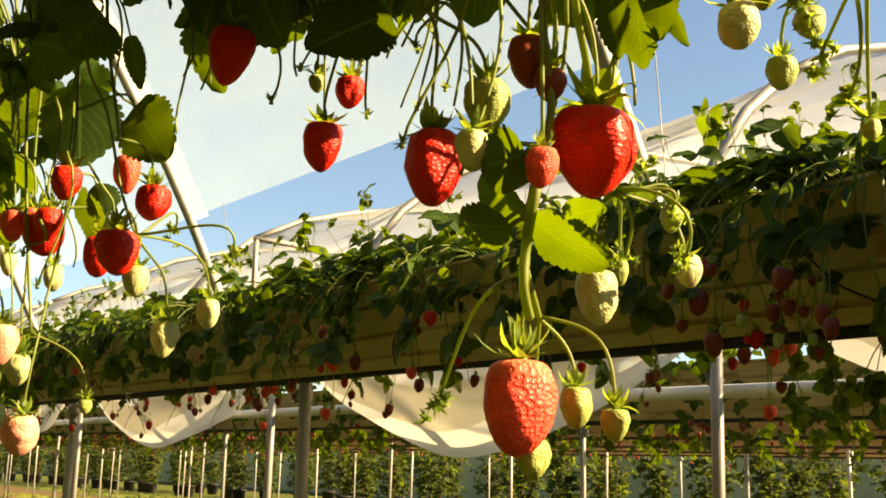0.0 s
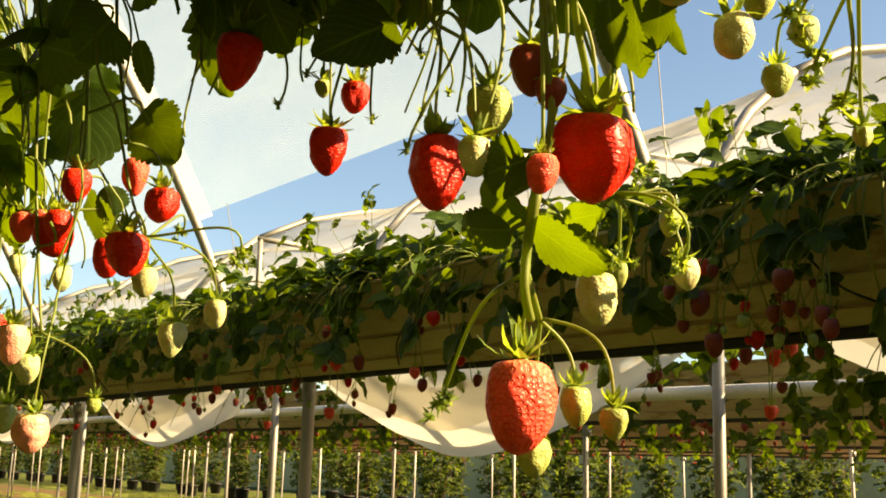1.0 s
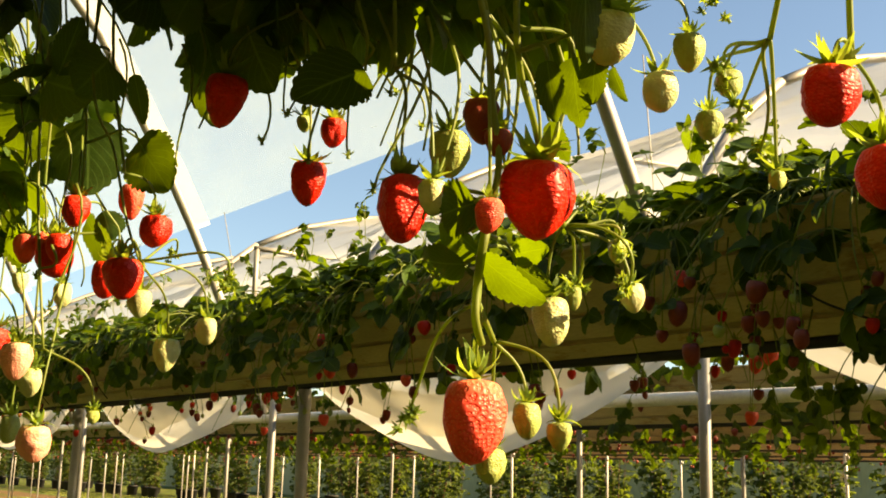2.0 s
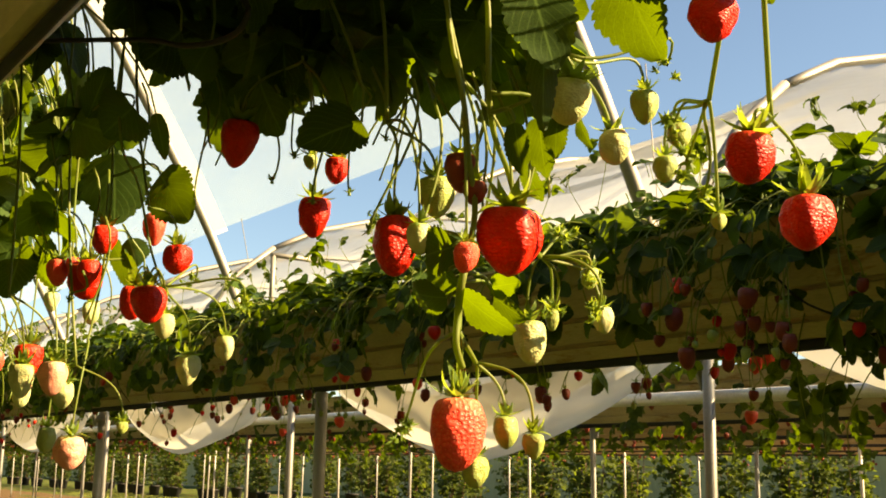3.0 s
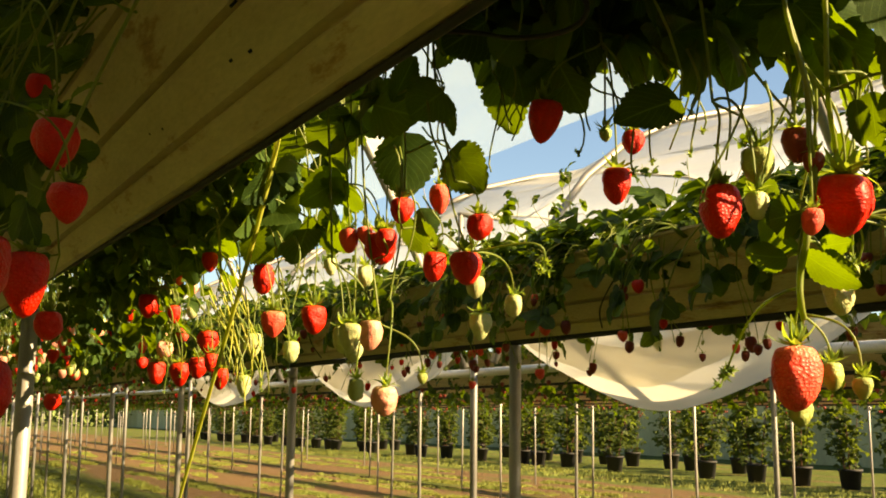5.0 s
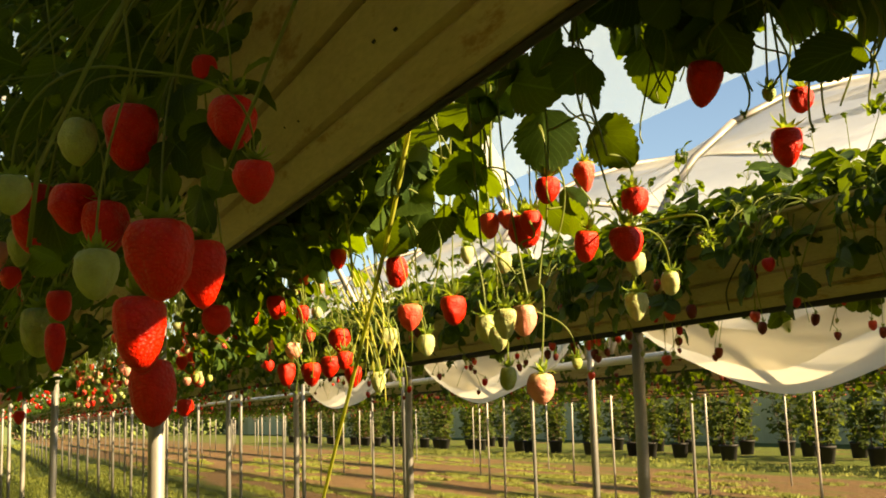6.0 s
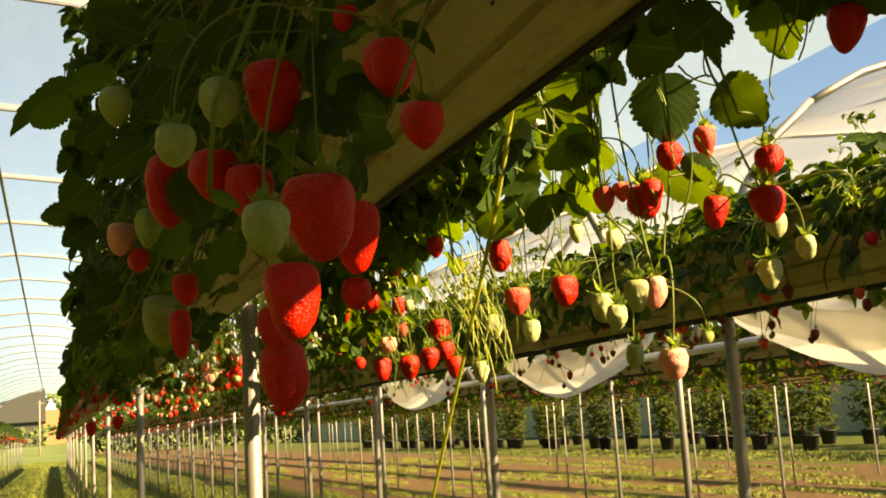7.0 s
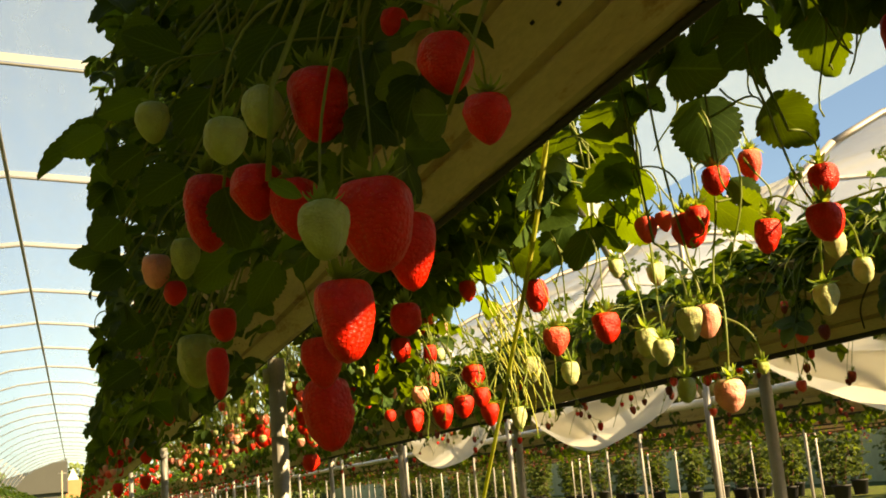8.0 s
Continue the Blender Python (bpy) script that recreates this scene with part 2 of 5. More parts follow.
def leaf_data(size, seed, teeth=9, across=2, single=False):
    """A leaf of three leaflets on the end of its stalk (or one leaflet alone)."""
    rng = random.Random(seed)
    if single:
        return leaflet(size, size * rng.uniform(0.78, 0.92), teeth, across, rng.uniform(0.05, 0.25), rng.uniform(0.05, 0.25), seed)
    pieces = []
    for k, (turn, scale) in enumerate(((0, 1.0), (rng.uniform(62, 85), 0.92), (-rng.uniform(62, 85), 0.92))):
        one = leaflet(size * scale, size * scale * rng.uniform(0.76, 0.9), teeth, across, rng.uniform(0.05, 0.4), rng.uniform(0.02, 0.3), seed * 7 + k)
        pieces.append(moved(one, pose(0, 0, 0, rng.uniform(-18, 12), rng.uniform(-15, 15), turn)))
    return merge(pieces)


def berry_data(w, h, seed, seg=20, rings=14):
    """A strawberry hanging from the origin, tip down: broad shoulder, blunt and uneven point, pebbled skin."""
    rng = random.Random(seed)
    lobes = [(rng.randint(1, 4), rng.uniform(0, 6.28), rng.uniform(0.02, 0.07), rng.uniform(0.15, 0.85)) for _ in range(5)]
    fat, sharp, belly = rng.uniform(1.5, 2.3), rng.uniform(1.4, 1.95), rng.uniform(0.28, 0.4)
    bend, phase = rng.uniform(-0.08, 0.08), rng.uniform(0, 50)
    verts, uv, faces = [(0, 0, -0.03 * h)], [(0.5, 0)], []
    for i in range(1, rings):
        v = i / rings
        if v < belly:
            r = (1 - (1 - v / belly) ** 2.4) ** 0.5
        else:
            r = (1 - ((v - belly) / (1 - belly)) ** fat) ** (1 / sharp)
        r *= 0.5 * w
        z = -h * v + 0.07 * h * math.exp(-((v - 0.13) / 0.1) ** 2)
        for k in range(seg + 1):
            a = 2 * math.pi * (k % seg) / seg
            rough = noise.noise((3.5 * math.cos(a) + phase, 3.5 * math.sin(a), 5 * v)) * 0.08 + noise.noise((9 * math.cos(a), 9 * math.sin(a) + phase, 13 * v)) * 0.03
            rr = r * (1 + rough + sum(amp * math.cos(n * a + ph) * math.exp(-((v - at) / 0.3) ** 2) for n, ph, amp, at in lobes))
            verts.append((rr * math.cos(a) + bend * w * v * v, rr * math.sin(a), z))
            uv.append((k / seg, v))
    tip = len(verts)
    verts.append((bend * w, 0, -h))
    uv.append((0.5, 1))
    row = seg + 1
    for k in range(seg):
        faces.append((0, 1 + k, 2 + k))
        faces.append((tip, tip - row + k + 1, tip - row + k))
        for i in range(rings - 2):
            a = 1 + i * row + k
            faces.append((a, a + row, a + row + 1, a + 1))
    return np.array(verts), faces, np.array(uv)


def calyx_data(r, seed, lift=0.5, count=15):
    """Narrow pointed sepals that spread under the stalk and curl upwards."""
    rng = random.Random(seed)
    pieces = []
    for k in range(count):
        ln, wd = r * rng.uniform(0.75, 1.3), r * rng.uniform(0.13, 0.21)
        start, curl = rng.uniform(-20, 45) + 22 * lift, rng.uniform(15, 75) * (0.5 + lift)
        if rng.random() < 0.15:
            curl = -curl
        y, z, v = 0.0, 0.0, []
        for i in range(5):
            q = i / 4
            half = wd * (0.75, 1.0, 0.8, 0.45, 0.04)[i]
            v += [(-half, y, z + 0.25 * half), (0, y, z), (half, y, z + 0.25 * half)]
            t = radians(start + curl * q)
            y, z = y + 0.25 * ln * math.cos(t), z + 0.25 * ln * math.sin(t)
        f = [(3 * i + j, 3 * i + j + 1, 3 * i + j + 4, 3 * i + j + 3) for i in range(4) for j in range(2)]
        pieces.append(moved((np.array(v), f), pose(0, 0, 0.0, 0, rng.uniform(-20, 20), 360 * k / count + rng.uniform(-14, 14))))
    pieces.append(tube_data([(0, 0, -0.002), (0, 0, 0.004)], 0.22 * r, 0.12 * r, 7))
    return merge(pieces)

# ---- ground ----
ground_mat = material("ground soil and grass", (0.2, 0.12, 0.06), 0.95, 0, 0.1)
gsep = node(ground_mat, "ShaderNodeSeparateXYZ")
gpos = coords(ground_mat)
join(ground_mat, gpos, gsep.inputs[0])
gwave = node(ground_mat, "ShaderNodeMath")
gwave.operation = "MULTIPLY_ADD"
gwave.inputs[1].default_value, gwave.inputs[2].default_value = 2 * math.pi / 1.7, -0.5
join(ground_mat, gsep.outputs[1], gwave.inputs[0])
gsin = node(ground_mat, "ShaderNodeMath")
gsin.operation = "SINE"
join(ground_mat, gwave.outputs[0], gsin.inputs[0])
stretchg = node(ground_mat, "ShaderNodeMapping")
stretchg.inputs["Scale"].default_value = (0.35, 1.4, 1)
join(ground_mat, gpos, stretchg.inputs[0])
patch = noise_of(ground_mat, 1.1, 6.0, 0.65, stretchg.outputs[0])
gsum = node(ground_mat, "ShaderNodeMath")
gsum.operation = "MULTIPLY_ADD"
gsum.inputs[1].default_value = 0.09
join(ground_mat, gsin.outputs[0], gsum.inputs[0])
join(ground_mat, patch, gsum.inputs[2])
band = node(ground_mat, "ShaderNodeMapRange")
for key, value in (("From Min", 3.0), ("From Max", 4.4), ("To Min", 0.6), ("To Max", 0.0)):
    band.inputs[key].default_value = value
join(ground_mat, gsep.outputs[1], band.inputs["Value"])
band2 = node(ground_mat, "ShaderNodeMapRange")
for key, value in (("From Min", 12.0), ("From Max", 13.2), ("To Min", 0.0), ("To Max", 0.25)):
    band2.inputs[key].default_value = value
join(ground_mat, gsep.outputs[1], band2.inputs["Value"])
gs2 = node(ground_mat, "ShaderNodeMath")
join(ground_mat, gsum.outputs[0], gs2.inputs[0])
join(ground_mat, band.outputs[0], gs2.inputs[1])
gs3 = node(ground_mat, "ShaderNodeMath")
join(ground_mat, gs2.outputs[0], gs3.inputs[0])
join(ground_mat, band2.outputs[0], gs3.inputs[1])
soil = ramp(ground_mat, noise_of(ground_mat, 9.0, 8.0, 0.7), (0.3, (0.08, 0.047, 0.021)), (0.7, (0.2, 0.125, 0.062)))
turf = ramp(ground_mat, noise_of(ground_mat, 14.0, 8.0, 0.7), (0.3, (0.032, 0.05, 0.011)), (0.7, (0.14, 0.165, 0.032)))
gfac = ramp(ground_mat, gs3.outputs[0], (0.53, (0, 0, 0)), (0.68, (1, 1, 1)))
join(ground_mat, mixed(ground_mat, gfac, soil, turf), principled(ground_mat).inputs["Base Color"])
bump(ground_mat, noise_of(ground_mat, 9.0, 8.0, 0.75), 0.8, 0.12)
tagged(part("ground", mesh_of("ground", [(-900, -900, 0), (900, -900, 0), (900, 900, 0), (-900, 900, 0)], [(0, 1, 2, 3)], ground_mat)), "bare brown soil with strips of rough grass", "ground", kind="structure")


def grass(name, spots, seed, label, height=0.16):
    rng = random.Random(seed)
    v, f = [], []
    for x0, x1, y0, y1, count in spots:
        for _ in range(count):
            x, y = rng.uniform(x0, x1), rng.uniform(y0, y1)
            for _ in range(5):
                a, ln, bend = rng.uniform(0, 6.28), rng.uniform(0.4, 1.2) * height, rng.uniform(0.1, 0.7)
                dx, dy, w = math.cos(a), math.sin(a), 0.006 + 0.004 * rng.random()
                bx, by = x + rng.uniform(-0.06, 0.06), y + rng.uniform(-0.06, 0.06)
                k = len(v)
                v += [(bx - dy * w, by + dx * w, 0), (bx + dy * w, by - dx * w, 0), (bx + dx * ln * bend * 0.4, by + dy * ln * bend * 0.4, ln * 0.6), (bx + dx * ln * bend, by + dy * ln * bend, ln)]
                f += [(k, k + 1, k + 2), (k + 1, k + 3, k + 2)]
    return tagged(part(name, mesh_of(name, v, f, GRASS)), label, "grass", kind="stuff")


GRASS = stain_material("grass blades", (0.15, 0.19, 0.032), 0.8, stain=(1.5, 1.1, 0.7), scale=1.5, amount=0.9)
clumps = random.Random(8)
tufts = []
for y in (4.0, 5.7, 7.4, 9.1, 10.8):
    for _ in range(30):
        x, q, w = clumps.uniform(-34, -4), y + clumps.choice((-0.55, 0.45)) + clumps.uniform(-0.15, 0.15), clumps.uniform(0.3, 1.3)
        for n in range(4):
            at, side = x + 0.7 * n * w + clumps.uniform(-0.2, 0.2), q + clumps.uniform(-0.12, 0.12)
            tufts.append((at, at + w * clumps.uniform(0.4, 1.0), side, side + 0.16 * w, int(45 * w)))
grass("grass_tufts", tufts, 4, "low clumps of yellow-green grass on bare soil", 0.05)
grass("grass_lane", [(-80, -26, -3.5, 3.4, 4500), (-26, -9, -2.5, 3.2, 4500), (-40, -8, 12.6, 14.6, 1800)], 3, "rough grass of the lanes beside the crop rows", 0.085)

# ---- growing rows ----
ROW_A, ROW_B = (0.567, 1.372), (2.11, 1.36)      # y of the middle, z of the gutter's keel


def gutter_data(x0, x1):
    """A V-shaped trough with ribs pressed into both flanks; the keel at the origin."""
    flank = [(0.0, 0.0), (0.008, 0.001), (0.030, 0.026), (0.021, 0.029), (0.024, 0.034), (0.034, 0.036), (0.066, 0.076), (0.056, 0.080), (0.059, 0.085), (0.069, 0.086),
             (0.112, 0.142), (0.102, 0.146), (0.105, 0.151), (0.115, 0.152), (0.146, 0.198), (0.156, 0.2), (0.156, 0.206), (0.143, 0.206)]
    outer = [(-y, z) for y, z in flank[:0:-1]] + flank
    inner = [(0.140, 0.2), (0.0, 0.014), (-0.140, 0.2)]
    prof = outer + inner
    xs = np.arange(x0, x1 + 0.01, 1.0)
    n = len(prof)
    v = [(x, y + 0.003 * math.sin(1.3 * x), z - 0.004 * abs(math.sin(math.pi * x / 4))) for x in xs for y, z in prof]
    f = [(i * n + k, i * n + (k + 1) % n, (i + 1) * n + (k + 1) % n, (i + 1) * n + k) for i in range(len(xs) - 1) for k in range(n)]
    f += [tuple(range(n))[::-1], tuple(range((len(xs) - 1) * n, len(xs) * n))]
    return v, f


def bar_data(x0, x1, y, z, r, sides=8):
    xs = np.arange(x0, x1 + 0.01, 1.0)
    return tube_data([(x, y, z + 0.004 * math.sin(2.1 * x)) for x in xs], r, r, sides)


POST_MESH = mesh_of("post", *tube_data([(0, 0, 0), (0, 0, 0.6), (0, 0, 1.0)], 0.0185, 0.0185, 12), STEEL)
FOOT_MESH = mesh_of("post collar", *tube_data([(0, 0, 0), (0, 0, 0.03)], 0.0215, 0.0215, 12), STEEL)


def growing_row(y, z, x0, x1, posts, label, thick=1.0, rail=0.011):
    """Gutter on a black rail, with posts under it."""
    row = thing("growing_gutter", pose(0, y, z), label, "plant gutter", "rows of plant gutters")
    part("trough", mesh_of("trough", *gutter_data(x0, x1), GUTTER, smooth=False), row)
    part("substrate", mesh_of("substrate", [(x0, -0.115, 0.17), (x1, -0.115, 0.17), (x1, 0.115, 0.17), (x0, 0.115, 0.17)], [(0, 1, 2, 3)], SUBSTRATE), row, None, "dark growing medium")
    part("rail", mesh_of("rail", *bar_data(x0, x1, 0.004, -rail * 0.8, rail), BLACK), row, None, "black support rail")
    for k, x in enumerate(posts):
        p = thing("post", pose(x, y, 0), "galvanised steel post under a plant gutter", "post", "gutter posts")
        part("tube", POST_MESH, p, pose(0, 0.006, 0, 0.5 * math.sin(7 * x), 0.6 * math.sin(5 * x + y)) @ Matrix.Diagonal((thick, thick, z - 1.7 * rail, 1)))
        part("bracket", FOOT_MESH, p, pose(0, 0.006, z - 1.7 * rail - 0.05) @ Matrix.Diagonal((thick * 1.02, thick * 1.02, 1, 1)))
    return row


row_a = growing_row(*ROW_A, -60, 4, [-2.16 - 3.4 * k for k in range(12)], "cream plastic plant gutter on a thin black line", rail=0.004)
growing_row(*ROW_B, -60, 4, [-2.62 - 2.02 * k for k in range(-2, 20)], "cream plastic plant gutter on a black rail")
trough_a = row_a.children[0]
FAR_ROWS = (4.0, 5.7, 7.4, 9.1, 10.8)
for n, y in enumerate(FAR_ROWS):
    growing_row(y, 1.33, -70, 6, [-3.4 - 0.45 * n - 3.6 * k for k in range(-1, 12)], "cream plastic plant gutter in a further row", 0.72)
growing_row(-1.15, 1.32, -70, 4, [-9 - 3.0 * k for k in range(-4, 15)], "cream plastic plant gutter in the next row")

# ---- tunnels ----
NEAR_ARCH = [(2.70, 1.36), (2.44, 1.91), (2.2, 2.31), (1.85, 2.86), (1.55, 3.17), (1.2, 3.40), (0.8, 3.58), (0.3, 3.71), (-0.3, 3.76)]
NEAR_ARCH += [(-0.6 - y, z) for y, z in NEAR_ARCH[-2::-1]]
FAR_ARCH = [(2.86, 1.36), (3.0, 1.7), (3.21, 2.07), (3.39, 2.30), (3.64, 2.50), (3.96, 2.66), (4.4, 2.79), (5.0, 2.9), (5.7, 2.95), (6.4, 2.9), (7.1, 2.76), (7.7, 2.54), (8.1, 2.25), (8.45, 1.8), (8.6, 1.36)]
HOOPS = [-1.58 - 2.41 * k for k in range(24)]
FAR_HOOPS = [-2.0 - 2.01 * k for k in range(-5, 28)]


def film_data(arch, x0, x1, lo, hi, sag, step=0.3, first=-1.58, gap=2.41):
    """Film over hoops, sagging a little between them, from point lo to point hi of the arch."""
    pts = np.array(arch[lo:hi])
    fine = np.concatenate([np.linspace(pts[i], pts[i + 1], 4)[:-1] for i in range(len(pts) - 1)] + [pts[-1:]])
    mid = fine.mean(0)
    xs = np.arange(x0, x1 + 1e-6, step)
    v, n = [], len(fine)
    for x in xs:
        k = abs(math.sin(math.pi * (x - first) / gap))
        for j, (y, z) in enumerate(fine):
            d = sag * k * (1 + 0.4 * math.sin(3 * j + x))
            v.append((x, y + (mid[0] - y) * d * 0.3, z - d * 0.5))
    f = [(i * n + k, i * n + k + 1, (i + 1) * n + k + 1, (i + 1) * n + k) for i in range(len(xs) - 1) for k in range(n - 1)]
    return v, f


def tunnel(arch, x0, x1, hoops, lo, hi, film, label, sag, under=0.025, roof=0.011):
    t = thing("tunnel", pose(0, arch[0][0], 0), label, "polytunnel", "polytunnels")
    inv = pose(0, -arch[0][0], 0)
    part("film", mesh_of("film", *film_data(arch, x0, x1, lo, hi, sag, 0.2, hoops[0], hoops[0] - hoops[1]), film), t, inv, "milky polythene film")
    fine = []
    for i in range(len(arch) - 1):
        fine += [np.array(arch[i]) + (np.array(arch[i + 1]) - np.array(arch[i])) * s for s in (0, 0.5)]
    fine.append(np.array(arch[-1]))
    line = [(0, y, z - under) for y, z in fine]
    feet = [mesh_of("hoop_leg", *tube_data(cut, 0.021, 0.021, 8), STEEL) for cut in (line[:9], line[-9:])]
    bow = mesh_of("hoop", *tube_data(line[8:-8], roof, roof, 8), STEEL)
    for x in hoops:
        hoop = part("hoop", bow, t, inv @ pose(x, 0, 0))
        for foot in feet:
            part("hoop_leg", foot, hoop)
    return t


BAND = film_material("doubled film", 0.25, (0.85, 0.83, 0.72), (0.9, 0.86, 0.7))
near = tunnel([(2.32, 2.10) if k == 1 else p for k, p in enumerate(NEAR_ARCH)], -58, -1.45, HOOPS, 1, len(NEAR_ARCH) - 1, FILM, "milky polythene tunnel roof over steel hoops", 0.03)
band_me = mesh_of("film_band", *film_data([(2.32, 2.08) if k == 1 else (y, z - 0.02) for k, (y, z) in enumerate(NEAR_ARCH)], 0.0, 0.13, 1, len(NEAR_ARCH) - 1, 0.0, 0.065), BAND)
for x in HOOPS[1:14]:
    part("film_band", band_me, near, pose(x + 0.03, -2.70, 0), "doubled strip of film along a hoop")
part("purlin", mesh_of("purlin", *bar_data(-58, -1.5, -0.3, 3.70, 0.017), STEEL), near, pose(0, -2.70, 0))
tunnel(FAR_ARCH, -56, 8, FAR_HOOPS, 1, len(FAR_ARCH) - 2, DOME, "white polythene tunnel beyond the crop row", 0.16, -0.004, 0.019)
for x in [-1.555 - 2.3 * k for k in range(-2, 14)]:
    leg = thing("steel_post", pose(x, 2.67, 0), "galvanised tunnel leg beside the crop row", "post", "tunnel legs")
    part("tube", POST_MESH, leg, Matrix.Diagonal((0.86, 0.86, 1.42, 1)))
drain = part("gutter_pipe", mesh_of("gutter_pipe", *bar_data(-58, 6, 2.72, 1.315, 0.018, 12), PIPE))
tagged(drain, "white plastic drain pipe between the tunnels", "pipe")


def hammock(x0, x1, low, seed):
    """A sheet that sags between two legs."""
    rng = random.Random(seed)
    n, rows = 36, 16
    v = []
    for i in range(n + 1):
        u = i / n
        x = x0 + (x1 - x0) * u
        drop = 1 - (2 * u - 1) ** 2
        base = low + 0.26 * (1 - drop) + 0.006 * math.sin(9 * u + seed)
        for j in range(rows + 1):
            w = j / rows
            a = math.pi * w
            y = 2.62 - 0.16 * math.cos(a) * (0.5 + 0.5 * drop) - 0.12 + 0.01 * math.sin(14 * u + 5 * w)
            z = base + (0.42 if w < 0.5 else 0.15) * (abs(math.cos(a)) ** 1.6) * (0.35 + 0.65 * drop) + 0.010 * math.sin(25 * w + 6 * u) + 0.014 * math.sin(9 * u + 11 * w + seed) * drop
            v.append((x, y, z))
    f = [(i * (rows + 1) + j, i * (rows + 1) + j + 1, (i + 1) * (rows + 1) + j + 1, (i + 1) * (rows + 1) + j) for i in range(n) for j in range(rows)]
    sheet = part("hanging_sheet", mesh_of("hanging_sheet", v, f, SHEET))
    # a fold of doubled film along the sheet's near side
    g = []
    for i in range(2, n):
        taper = math.sin(math.pi * (i - 1) / n) ** 0.5
        for j in range(4):
            w = rows * (0.335 + 0.012 * math.sin(0.4 * i + seed) + (j - 1.5) * 0.035 * taper)
            k, h = int(w), w % 1
            a, b = Vector(v[i * (rows + 1) + k]), Vector(v[i * (rows + 1) + k + 1])
            g.append(a.lerp(b, h) + Vector((0, -0.012 + 0.004 * math.sin(1.7 * i + j), -0.004)))
    part("fold", mesh_of("fold", g, [(i * 4 + j, i * 4 + j + 1, i * 4 + j + 5, i * 4 + j + 4) for i in range(n - 3) for j in range(3)], SHEET), sheet)
    return tagged(sheet, "sagging cream polythene sheet hung between posts", "plastic sheet", "sagging sheets")


hammock(-3.22, -1.5, 1.155, 1)
hammock(-5.45, -3.7, 1.165, 2)
hammock(-7.8, -6.05, 1.16, 3)
hammock(-1.28, 0.5, 1.2, 4)

# ---- plants ----
def frame_of(at, along, normal, roll=0):
    """A pose at a place whose y runs along and whose z lies nearest to normal."""
    y = Vector(along).normalized()
    z = Vector(normal)
    z = (z - y * z.dot(y)).normalized()
    x = y.cross(z)
    m = Matrix((x, y, z)).transposed().to_4x4()
    return Matrix.Translation(at) @ m @ pose(0, 0, 0, 0, roll, 0)


